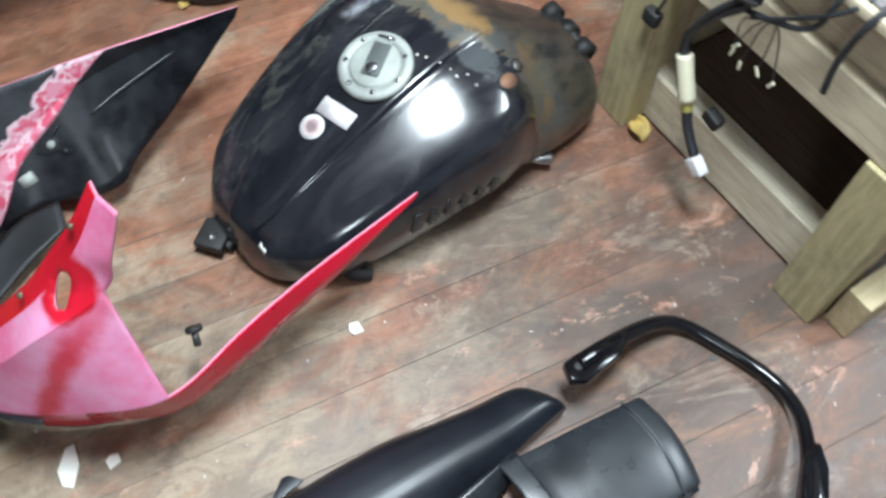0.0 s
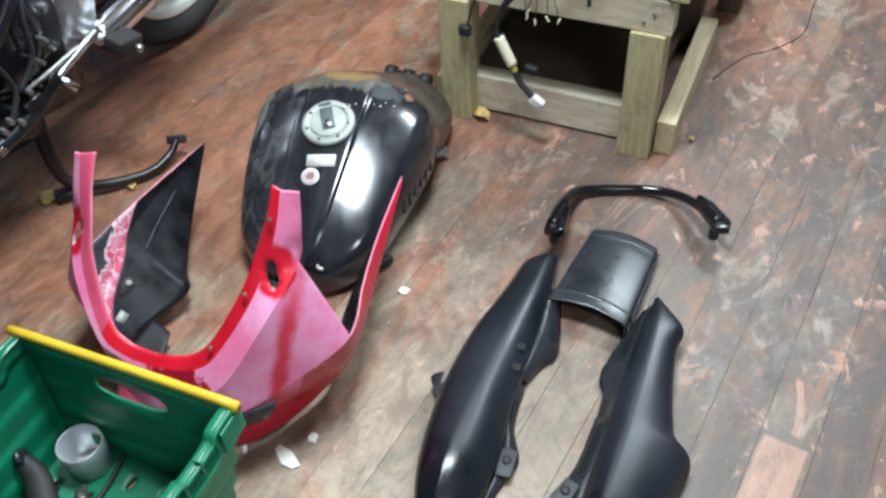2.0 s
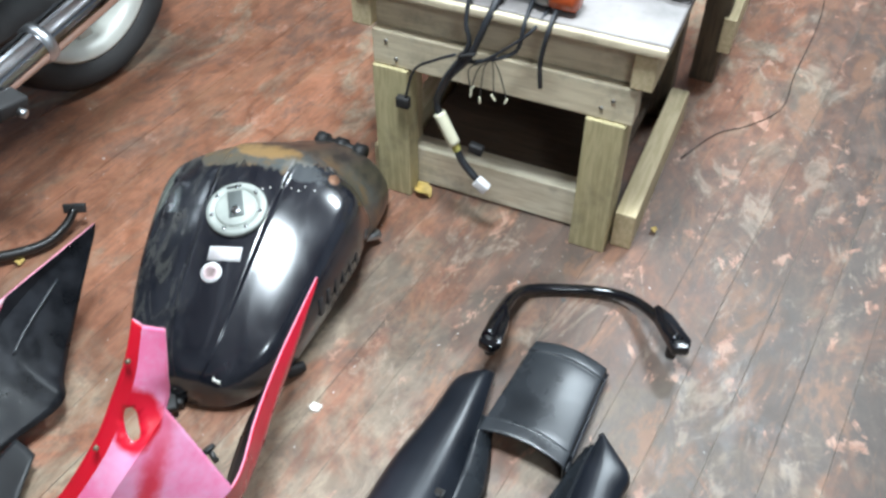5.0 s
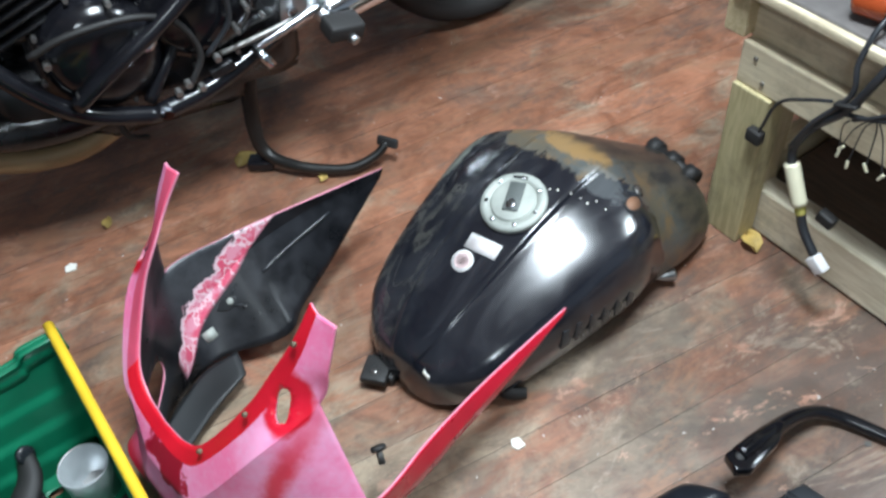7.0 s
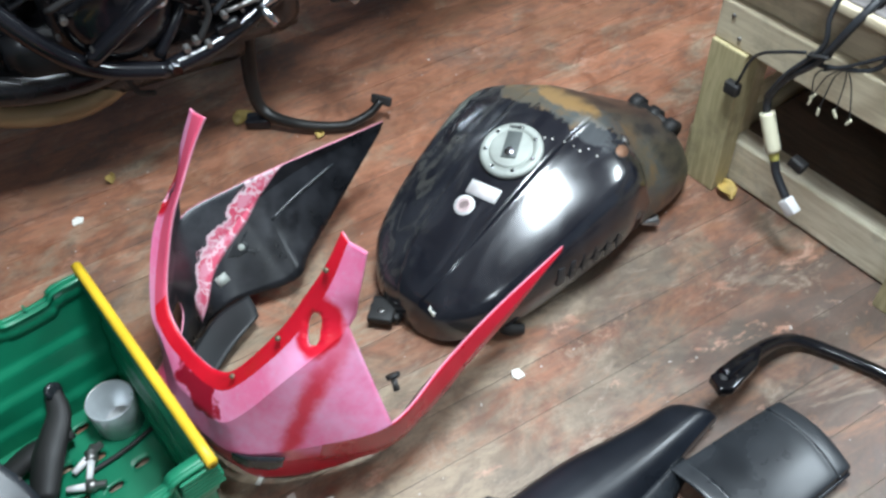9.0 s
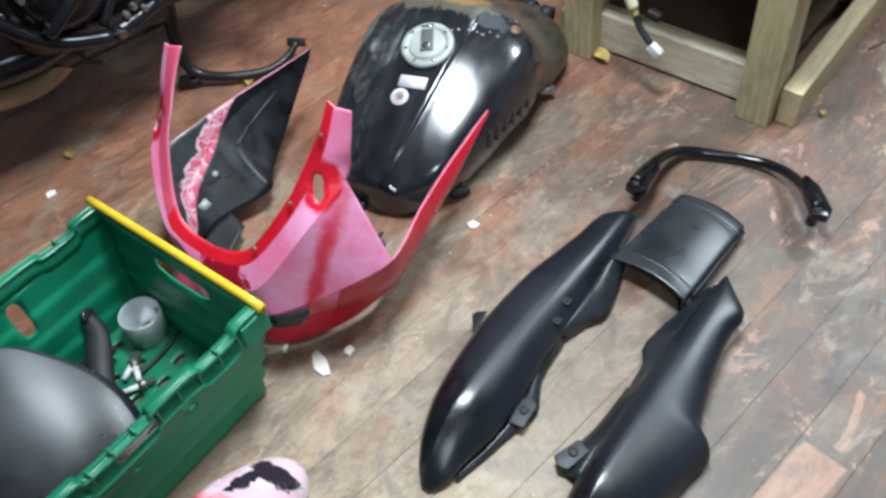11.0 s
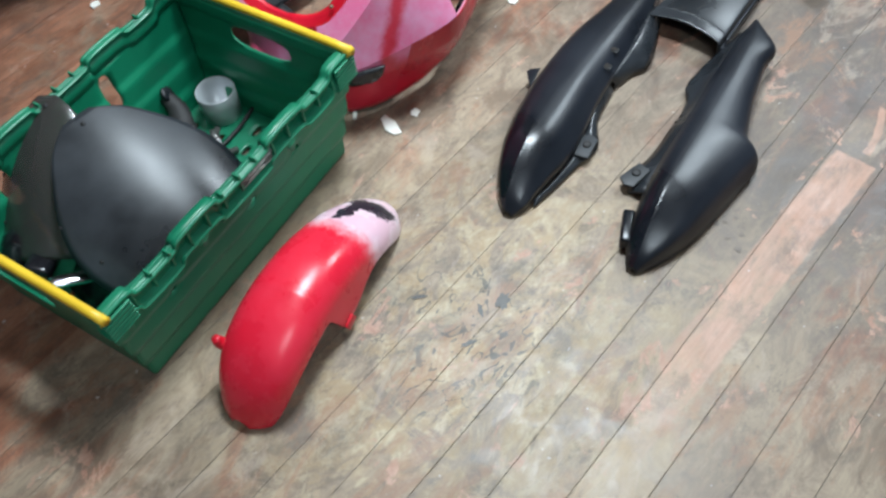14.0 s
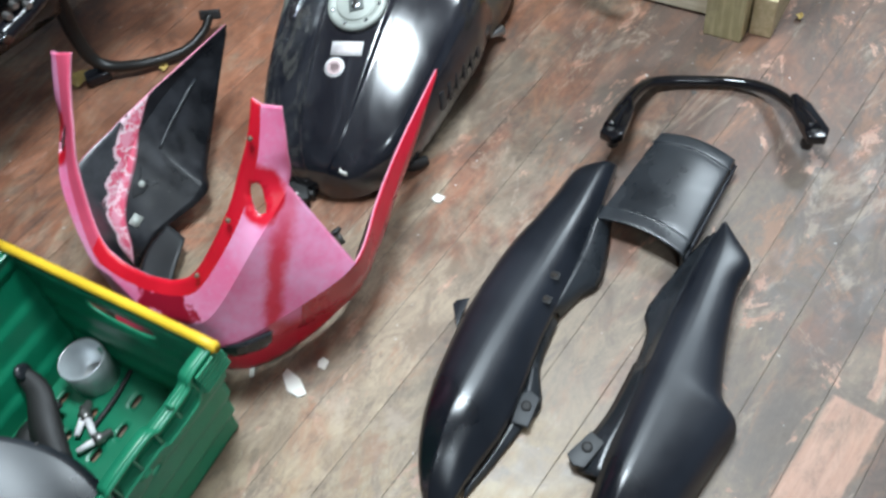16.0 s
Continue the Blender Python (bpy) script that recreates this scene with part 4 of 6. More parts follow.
right_table = [(-0.004, -0.006, 0.002, 0.000, 0.012, 0.010, 0.006), (0.018, -0.022, 0.003, 0.002, 0.038, 0.024, 0.020), (0.055, -0.042, 0.004, 0.006, 0.061, 0.036, 0.036), (0.095, -0.057, 0.004, 0.010, 0.076, 0.044, 0.046), (0.135, -0.066, 0.005, 0.013, 0.083, 0.049, 0.052),
               (0.19, -0.075, 0.006, 0.014, 0.0830, 0.053, 0.054), (0.25, -0.083, 0.010, 0.015, 0.0815, 0.055, 0.055), (0.283, -0.088, 0.014, 0.016, 0.0805, 0.056, 0.055), (0.297, -0.083, 0.018, 0.016, 0.0800, 0.056, 0.055), (0.312, -0.062, 0.020, 0.017, 0.0795, 0.057, 0.055), (0.335, -0.048, 0.022, 0.018, 0.0790, 0.057, 0.055),
               (0.405, -0.028, 0.030, 0.022, 0.0765, 0.060, 0.055), (0.49, -0.012, 0.042, 0.028, 0.0735, 0.061, 0.055), (0.536, -0.013, 0.051, 0.032, 0.0715, 0.060, 0.056), (0.566, 0.018, 0.055, 0.038, 0.068, 0.057, 0.056), (0.592, 0.046, 0.056, 0.050, 0.062, 0.054, 0.056)]
right_flange = [[(0.30, 0.054, 0.046), (0.40, 0.058, 0.050), (0.50, 0.060, 0.052), (0.575, 0.058, 0.050)], [(0.31, 0.064, 0.022), (0.39, 0.070, 0.024), (0.45, 0.082, 0.030), (0.575, 0.064, 0.038)], [(0.31, 0.078, 0.006), (0.385, 0.086, 0.008), (0.425, 0.102, 0.018), (0.575, 0.070, 0.030)]]
right = tail_panel(axes_at(-0.187, -0.049, 0, 6), "satin black motorcycle tail side panel with a wide outer corner", right_table, right_flange, [(0.168, 0.084, 0.018, 165)], True)
part("tail_tab", box((0.066, 0.022, 0.030), pose(0.060, 0.043, 0.018, 0, 0, 22), 0.006), M_TAIL, right)
strip = bmesh.new()
add_grid(strip, dense([[(0.14, 0.050, 0.024), (0.20, 0.054, 0.026), (0.26, 0.055, 0.028), (0.33, 0.056, 0.034)], [(0.140, 0.082, 0.006), (0.18, 0.092, 0.006), (0.24, 0.083, 0.006), (0.33, 0.082, 0.008)]], 3, 4))
bmesh.ops.recalc_face_normals(strip, faces=strip.faces)
solid(part("edge_strip", strip, M_TAIL_GREY, right, "lighter grey edge strip"), 0.004, 0)
part("tail_tab", slab([(0.262, 0.096), (0.318, 0.104), (0.306, 0.120), (0.296, 0.122)], 0.026, 0.030, None, 0.001), M_TAIL, left)
sliver = [[(0.045, -0.034, 0.014), (0.10, -0.044, 0.014), (0.16, -0.048, 0.016), (0.22, -0.042, 0.016), (0.28, -0.030, 0.020), (0.345, -0.027, 0.026)], [(0.034, -0.036, 0.004), (0.095, -0.050, 0.004), (0.155, -0.062, 0.006), (0.205, -0.074, 0.006), (0.265, -0.044, 0.006), (0.345, -0.036, 0.008)]]
b = bmesh.new()
add_grid(b, dense(sliver, 3, 4))
solid(part("edge_strip", b, M_TAIL_GREY, left, "lighter grey edge strip"), 0.004, 0)


def seat_cowl():
    ob = thing("tail_centre_panel", "arched satin black motorcycle tail centre panel lying on the boards", "tail panel", axes_at(0.315, 0.168, 0, 3))
    rows = []
    for x, w, h in ((0.0, 0.078, 0.050), (0.003, 0.078, 0.053), (0.028, 0.078, 0.054), (0.031, 0.077, 0.051), (0.10, 0.074, 0.053), (0.17, 0.071, 0.052), (0.188, 0.070, 0.050), (0.191, 0.070, 0.053), (0.214, 0.069, 0.049), (0.222, 0.068, 0.040)):
        rows.append([(x, -w, 0.004), (x, -w * 0.99, h * 0.50), (x, -w * 0.965, h * 0.76), (x + 0.001, -w * 0.91, h * 0.86), (x + 0.006, -w * 0.45, h * 0.965), (x + 0.008, 0, h), (x + 0.006, w * 0.45, h * 0.965), (x + 0.001, w * 0.91, h * 0.86), (x, w * 0.965, h * 0.76), (x, w * 0.99, h * 0.50), (x, w, 0.004)])
    bm = bmesh.new()
    add_grid(bm, dense(rows, 4, 4), flip=True)
    solid(part("panel_shell", bm, M_TAIL_GREY, ob), 0.004, -1)
    part("edge_lip", tube([(0.004, -0.0785, 0.026), (0.10, -0.075, 0.030), (0.218, -0.069, 0.024)], 0.003), M_TAIL, ob)


seat_cowl()


def grab_rail():
    ob = thing("grab_rail", "gloss black tubular motorcycle grab rail lying on the boards", "grab rail", pose(0.009, 0.004, 0))
    line = [(0.455, 0.307, 0.078), (0.505, 0.315, 0.070), (0.585, 0.326, 0.044), (0.640, 0.316, 0.021), (0.681, 0.261, 0.014), (0.713, 0.191, 0.015), (0.713, 0.136, 0.024), (0.681, 0.088, 0.046), (0.644, 0.050, 0.066), (0.615, 0.022, 0.076)]
    part("bar", tube(line, [0.0125, 0.0125, 0.0105, 0.0100, 0.0100, 0.0100, 0.0100, 0.0105, 0.0125, 0.0125], sides=14, steps=8), M_BLACK_GLOSS, ob)
    for a, b in (((0.454, 0.304, 0.074), (0.512, 0.313, 0.064)), ((0.616, 0.020, 0.072), (0.660, 0.062, 0.059))):
        mid = [(a[k] + b[k]) / 2 for k in range(3)]
        turn = math.degrees(math.atan2(b[1] - a[1], b[0] - a[0]))
        foot = part("end_plate", slab([(-0.052, -0.012), (-0.034, -0.024), (0.030, -0.018), (0.062, -0.004), (0.060, 0.006), (0.030, 0.014), (-0.044, 0.015)], -0.009, 0.009, pose(*mid, 0, 4, turn), 0.003), M_BLACK_GLOSS, ob, "flattened gloss black end")
        part("end_bush", lathe([(0.004, 0), (0.010, 0), (0.010, 0.034), (0.004, 0.034)], pose(mid[0] - 0.02 * math.cos(math.radians(turn)), mid[1] - 0.02 * math.sin(math.radians(turn)), mid[2] - 0.040), 14), M_BLACK, foot)
        part("end_bush", lathe([(0.003, 0), (0.007, 0), (0.007, 0.008), (0.003, 0.008)], pose(mid[0] - 0.03 * math.cos(math.radians(turn)), mid[1] - 0.03 * math.sin(math.radians(turn)), mid[2] + 0.004), 14), M_BLACK, foot)


grab_rail()


# ---- green crate with yellow bars ----
def crate():
    ob = thing("plastic_crate", "green ribbed plastic tote crate with yellow end bars, holding motorcycle parts", "crate", axes_at(-0.568, 0.638, 0, 8.5))
    L, W, H = 0.60, 0.40, 0.235
    l0, w0 = L - 0.078, W - 0.074
    low = {}

    def wall(name, a, b, out, slots, label=""):
        """A ribbed wall from corner a to corner b, leaning outwards, with slots through it."""
        bm = bmesh.new()
        n, k = 60, 40
        rows = []
        for j in range(k + 1):
            f = j / k
            z = 0.006 + f * (H - 0.006)
            row = []
            for i in range(n + 1):
                s = i / n
                p = Vector(a).lerp(Vector(b), s)
                shift = 0.008 * f
                # the wall widens upwards in level ledges
                rib = sum(0.0062 * (0.5 + 0.5 * math.tanh(60 * (f - step))) for step in (0.20, 0.42, 0.64))
                q = p + Vector(out) * (shift + rib)
                along = (Vector(b) - Vector(a)).normalized()
                q += along * (s - 0.5) * 2 * (shift + rib)
                row.append((q.x, q.y, z))
            rows.append(row)
        add_grid(bm, rows)
        bmesh.ops.recalc_face_normals(bm, faces=bm.faces)
        along = (Vector(b) - Vector(a)).normalized()
        mid = (Vector(a) + Vector(b)) / 2
        for s, z, hl, hz in slots:
            punch(bm, mid + along * s + Vector(out) * (0.020 * z / H + 0.002) + Vector((0, 0, z)), [(along, hl), (Vector((0, 0, 1)), hz), (Vector(out), 0.03)])
        w = part(name, bm, M_GREEN, ob, label)
        solid(w, 0.0035, 0)
        return w

    A, B, C, D = (-l0 / 2, -w0 / 2, 0), (l0 / 2, -w0 / 2, 0), (l0 / 2, w0 / 2, 0), (-l0 / 2, w0 / 2, 0)
    near = wall("side_wall", A, B, (0, -1, 0), [(-0.17, 0.150, 0.007, 0.010), (0.02, 0.150, 0.007, 0.010), (0.13, 0.160, 0.010, 0.009)])
    wall("end_wall", B, C, (1, 0, 0), [(0.0, 0.183, 0.068, 0.022)])
    wall("side_wall", C, D, (0, 1, 0), [(-0.08, 0.160, 0.013, 0.040), (0.16, 0.160, 0.013, 0.040), (-0.02, 0.215, 0.018, 0.008), (-0.11, 0.215, 0.018, 0.008), (0.2, 0.215, 0.018, 0.008)])
    wall("end_wall", D, A, (-1, 0, 0), [(0.0, 0.183, 0.068, 0.022)])
    # floor with drain slots
    bm = bmesh.new()
    nx, ny = 90, 60
    g = [[(-l0 / 2 + l0 * i / nx, -w0 / 2 + w0 * j / ny, 0.010) for i in range(nx + 1)] for j in range(ny + 1)]
    add_grid(bm, g)
    ex, ey, ez = Vector((1, 0, 0)), Vector((0, 1, 0)), Vector((0, 0, 1))
    for i in range(10):
        for j in range(5):
            punch(bm, (-0.22 + 0.049 * i, -0.13 + 0.065 * j + 0.012 * (i % 2), 0.010), [(ex, 0.0125), (ey, 0.0062), (ez, 0.02)])
    solid(part("crate_floor", bm, M_GREEN, ob), 0.004, 0)
    # stepped rim: a folded lip that waves along the long sides
    for s in (-1, 1):
        yy = s * (w0 / 2 + 0.024)
        wave = [(-0.296, 0.000), (-0.24, 0.000), (-0.225, -0.014), (-0.15, -0.016), (-0.135, -0.004), (-0.06, -0.004), (-0.045, -0.016), (0.06, -0.016), (0.075, -0.004), (0.15, -0.004), (0.165, -0.014), (0.225, -0.014), (0.24, 0.0), (0.296, 0.0)]
        top_line = [(x, yy + s * 0.012, H + 0.010 + dz) for x, dz in wave]
        part("rim_lip", tube(top_line, 0.0042, steps=4, sides=8), M_GREEN, ob)
        part("rim_lip", tube([(x, yy + s * 0.013, z - 0.038) for x, _, z in top_line], 0.0036, steps=4, sides=8), M_GREEN, ob)
        for px, drop in ((-0.262, 0.020), (-0.10, 0.016), (0.115, 0.022), (0.250, 0.018)):
            part("rim_tab", slab([(-0.012, 0.0), (0.012, 0.0), (0.004, -drop), (-0.002, -drop)], -0.002, 0.002, pose(px, yy + s * 0.013, H - 0.034, 90, 0, 0)), M_GREEN, ob)
        lip = bmesh.new()
        add_grid(lip, [[(p[0], yy - s * 0.004, p[2] + 0.002) for p in spline(top_line, 3)], [(p[0], yy + s * 0.013, p[2]) for p in spline(top_line, 3)], [(p[0], yy + s * 0.012, p[2] - 0.006) for p in spline(top_line, 3)], [(p[0], yy + s * 0.001, p[2] - 0.009) for p in spline(top_line, 3)], [(p[0], yy + s * 0.000, p[2] - 0.030) for p in spline(top_line, 3)], [(p[0], yy + s * 0.014, p[2] - 0.036) for p in spline(top_line, 3)]])
        solid(part("rim_band", lip, M_GREEN, ob), 0.003, 0)
        for k in range(15):
            part("rim_rib", box((0.004, 0.014, 0.034), pose(-0.275 + 0.0393 * k, yy + s * 0.008, H - 0.012), 0.001), M_GREEN, ob)
        for c in (-1, 1):
            for k in range(6):
                part("corner_fin", box((0.052, 0.005, 0.005), pose(c * 0.268, yy + s * 0.018, H + 0.004 - 0.008 * k), 0.0015), M_GREEN, ob)
    for s in (-1, 1):
        xx = s * (l0 / 2 + 0.024)
        part("end_rim", box((0.012, W - 0.03, 0.028), pose(xx, 0, H - 0.008), 0.003), M_GREEN, ob)
        bar = [(xx + s * 0.002, -0.199, H + 0.000), (xx + s * 0.002, -0.196, H + 0.014), (xx + s * 0.003, -0.18, H + 0.018), (xx + s * 0.003, 0.18, H + 0.018), (xx + s * 0.002, 0.196, H + 0.014), (xx + s * 0.002, 0.199, H + 0.000)]
        part("bale_bar", tube(bar, 0.0075, sides=10, steps=4), M_YELLOW, ob, "yellow plastic stacking bar")
    tag = part("crate_label", box((0.075, 0.003, 0.024), pose(0.035, -w0 / 2 - 0.037, H - 0.018, 8, 0, 0), 0.001), M_LABEL, ob, "small dark grey printed label")
    part("label_print", box((0.066, 0.001, 0.0015), pose(0.035, -w0 / 2 - 0.0395, H - 0.011, 8, 0, 0), 0), M_CAP, tag)
    part("label_print", box((0.066, 0.001, 0.0015), pose(0.035, -w0 / 2 - 0.038, H - 0.026, 8, 0, 0), 0), M_CAP, tag)
    for k in range(2):
        part("label_print", box((0.050 - 0.014 * k, 0.001, 0.003), pose(0.033, -w0 / 2 - 0.0388, H - 0.0155 - 0.006 * k, 8, 0, 0), 0), M_CAP, tag)


crate()


def screen(name, label, m, length, width, arch, material):
    """A domed screen, rounded at its top."""
    ob = thing(name, label, "screen", m)
    rows = []
    for i in range(15):
        f = i / 14
        w = width / 2 * max(0.03, 1 - f ** 2.5) ** 0.5 * (0.88 + 0.12 * math.sin(math.pi * min(1, f * 1.3)))
        row = []
        for j in range(13):
            s = j / 6 - 1
            row.append((w * s, length * f, arch * (1 - s * s * (w / (width / 2)) ** 2) + 0.25 * arch * math.sin(math.pi * f)))
        rows.append(row)
    bm = bmesh.new()
    add_grid(bm, dense(rows, 2, 2))
    pane = solid(part("pane", bm, material, ob), 0.003, 0)
    for s, f in ((-0.8, 0.25), (-0.86, 0.55), (0.86, 0.55), (0.0, 0.93)):
        part("screw_hole", lathe([(0, 0), (0.004, 0), (0.004, 0.001), (0, 0.001)], pose(s * width / 2 * 0.98, length * f, arch * (1 - s * s) + 0.25 * arch * math.sin(math.pi * f) + 0.002), 10), M_BLACK, ob)
    return ob


screen("windscreen", "dusty dark smoked motorcycle screen propped in the crate", pose(-0.622, 0.515, 0.085, 24, 0, -2), 0.275, 0.315, 0.046, M_SMOKE)
screen("windscreen", "clear smoked motorcycle screen leaning behind a darker one in the crate", pose(-0.775, 0.690, 0.060, 28, 0, -50), 0.270, 0.20, 0.060, M_CLEAR)


def metal_cup():
    ob = thing("metal_cup", "small open silver metal cup standing in the crate", "cup", pose(-0.357, 0.772, 0.0125))
    part("cup_wall", lathe([(0.0, 0.004), (0.034, 0.004), (0.035, 0.06), (0.0365, 0.062), (0.038, 0.06), (0.0375, 0.0), (0.0, 0.0)], None, 36), M_CUP, ob)
    part("cup_bottom_disc", slab(blob(random.Random(5), 0.019, 12, 0.2), 0.005, 0.008), M_WHITE, ob, "white patch at the bottom of the cup")


metal_cup()


def crate_bits():
    rng = random.Random(11)
    pad = thing("rubber_bracket", "crumpled black rubber bracket lying in the crate", "bracket", pose(-0.425, 0.770, 0.013, 0, 0, 25))
    part("bracket_arm", tube([(-0.10, -0.05, 0.02), (-0.05, -0.01, 0.04), (0.0, 0.02, 0.055), (0.02, 0.05, 0.07)], [0.022, 0.026, 0.02, 0.014], flat=0.6), M_BLACK, pad)
    part("bracket_arm", tube([(-0.12, 0.03, 0.02), (-0.06, 0.02, 0.03), (0.0, 0.0, 0.03)], [0.018, 0.02, 0.012], flat=0.7), M_BLACK, pad)
    part("bracket_ear", lathe([(0.006, 0), (0.014, 0), (0.014, 0.008), (0.006, 0.008)], pose(0.02, 0.05, 0.075, 60, 20, 0), 14), M_TAIL_GREY, pad)
    rod = thing("steel_rod", "thin dark steel rod lying in the crate", "rod")
    part("shaft", tube([(-0.43, 0.702, 0.018), (-0.37, 0.712, 0.018), (-0.315, 0.728, 0.020)], 0.004, sides=8), M_BLACK, rod)
    for k, (x, y, t) in enumerate(((-0.446, 0.712, 30), (-0.462, 0.690, -20), (-0.428, 0.690, 70))):
        plug = thing("spark_plug", "used spark plug with a white insulator lying in the crate", "spark plug", pose(x, y, 0.022, 0, 90, t), "spark plugs")
        part("insulator", lathe([(0, 0.0), (0.005, 0.0), (0.006, 0.03), (0, 0.03)], None, 12), M_WHITE, plug)
        part("hex_body", lathe([(0, 0.03), (0.010, 0.03), (0.010, 0.042), (0.006, 0.044), (0.006, 0.058), (0, 0.058)], None, 6), M_STEEL, plug)
    lever = thing("brake_lever", "black and chrome brake lever lying in the crate", "lever")
    part("blade", tube([(-0.82, 0.62, 0.12), (-0.77, 0.60, 0.10), (-0.70, 0.585, 0.06)], [0.012, 0.014, 0.016], flat=0.5), M_CHROME, lever)
    part("perch", box((0.07, 0.04, 0.035), pose(-0.80, 0.68, 0.10, 20, 15, 40), 0.008), M_BLACK_GLOSS, lever)
    lamp = thing("indicator_stalk", "black plastic indicator housing lying in the crate", "indicator")
    part("housing", tube([(-0.835, 0.72, 0.08), (-0.80, 0.74, 0.10), (-0.76, 0.75, 0.09)], [0.02, 0.032, 0.024]), M_BLACK_GLOSS, lamp)
    trim = thing("black_trim_panel", "curved black plastic trim panel lying in the crate", "trim panel")
    b = bmesh.new()
    add_grid(b, dense([[(-0.80, 0.50, 0.03), (-0.74, 0.50, 0.09), (-0.66, 0.51, 0.10)], [(-0.80, 0.58, 0.05), (-0.74, 0.58, 0.10), (-0.66, 0.58, 0.06)], [(-0.79, 0.68, 0.02), (-0.73, 0.68, 0.06), (-0.66, 0.66, 0.02)]], 4, 4))
    solid(part("panel", b, M_BLACK_GLOSS, trim), 0.004, 0)


crate_bits()


# ---- red front mudguard ----
def mudguard():
    ob = thing("front_mudguard", "red motorcycle front mudguard with a sanded pink and black tip", "mudguard", axes_at(-0.335, 0.368, 0, 193))
    rows = []
    rise = np.polyfit((0.0, 0.04, 0.09, 0.15, 0.21, 0.27, 0.33, 0.375, 0.41, 0.452), (0.018, 0.060, 0.094, 0.121, 0.138, 0.143, 0.133, 0.113, 0.086, 0.018), 6)
    for x in (0.0, 0.012, 0.04, 0.09, 0.13, 0.15, 0.175, 0.20, 0.225, 0.25, 0.262, 0.272, 0.285, 0.33, 0.375, 0.41, 0.432, 0.446, 0.452):
        k = (x - 0.226) / 0.226
        w = (0.0655 + 0.004 * k) * max(0.03, 1 - abs(k) ** 5) ** 0.45
        h = max(0.012, float(np.polyval(rise, x)))
        # the sides hang lower where the fork bolts on, with a notch behind
        flap = min(1, max(0, (x - 0.12) / 0.09)) ** 1.4 * min(1, max(0, (0.275 - x) / 0.024))
        drop = min(0.058 + 0.052 * flap, h - 0.004)
        bulge = 1 + 0.05 * flap
        arch = min(0.058, h - 0.004)
        sec = [(math.copysign(abs(math.sin(a)) ** 0.80, a), arch * (abs(math.cos(a)) ** 0.80 - 1)) for a in np.linspace(-math.pi / 2, math.pi / 2, 15)]
        low, mid = arch - drop - 0.0005 - arch, (arch - drop) * 0.5 - arch - 0.0003
        sec = [(-bulge, low), (-(1 + bulge) / 2, mid)] + sec + [((1 + bulge) / 2, mid), (bulge, low)]
        rows.append([(x, s * w, h + z) for s, z in sec])
    bm = bmesh.new()
    add_grid(bm, dense(rows, 5, 3), flip=False)
    bmesh.ops.recalc_face_normals(bm, faces=bm.faces)
    solid(part("guard_shell", bm, [M_MUD, M_TAIL_GREY], ob), 0.003, 0, 0)
    for s in (-1, 1):
        part("flap_tab", box((0.024, 0.006, 0.020), pose(0.236, s * 0.071, 0.026, 0, 20, 0), 0.002), M_RED, ob)
    part("cable_guide", tube([(0.376, -0.054, 0.086), (0.378, -0.062, 0.094), (0.380, -0.064, 0.106)], [0.010, 0.010, 0.007]), M_RED, ob, "small red cable guide")


mudguard()


# ---- timber bench ----
def beam(parent, name, a, b, wide, deep, material, label="", up=(0, 0, 1)):
    """A sawn timber from a to b; wide runs level, deep along up."""
    a, b = Vector(a), Vector(b)
    d = (b - a).normalized()
    side = d.cross(Vector(up)).normalized()
    upward = side.cross(d)
    m = Matrix.Identity(4)
    for k, v in enumerate((d, side, upward)):
        m[0][k], m[1][k], m[2][k] = v
    m.translation = (a + b) / 2
    ob = part(name, box(((b - a).length, wide, deep), None, 0.003), material, parent, label, False)
    ob.matrix_local = m
    return ob


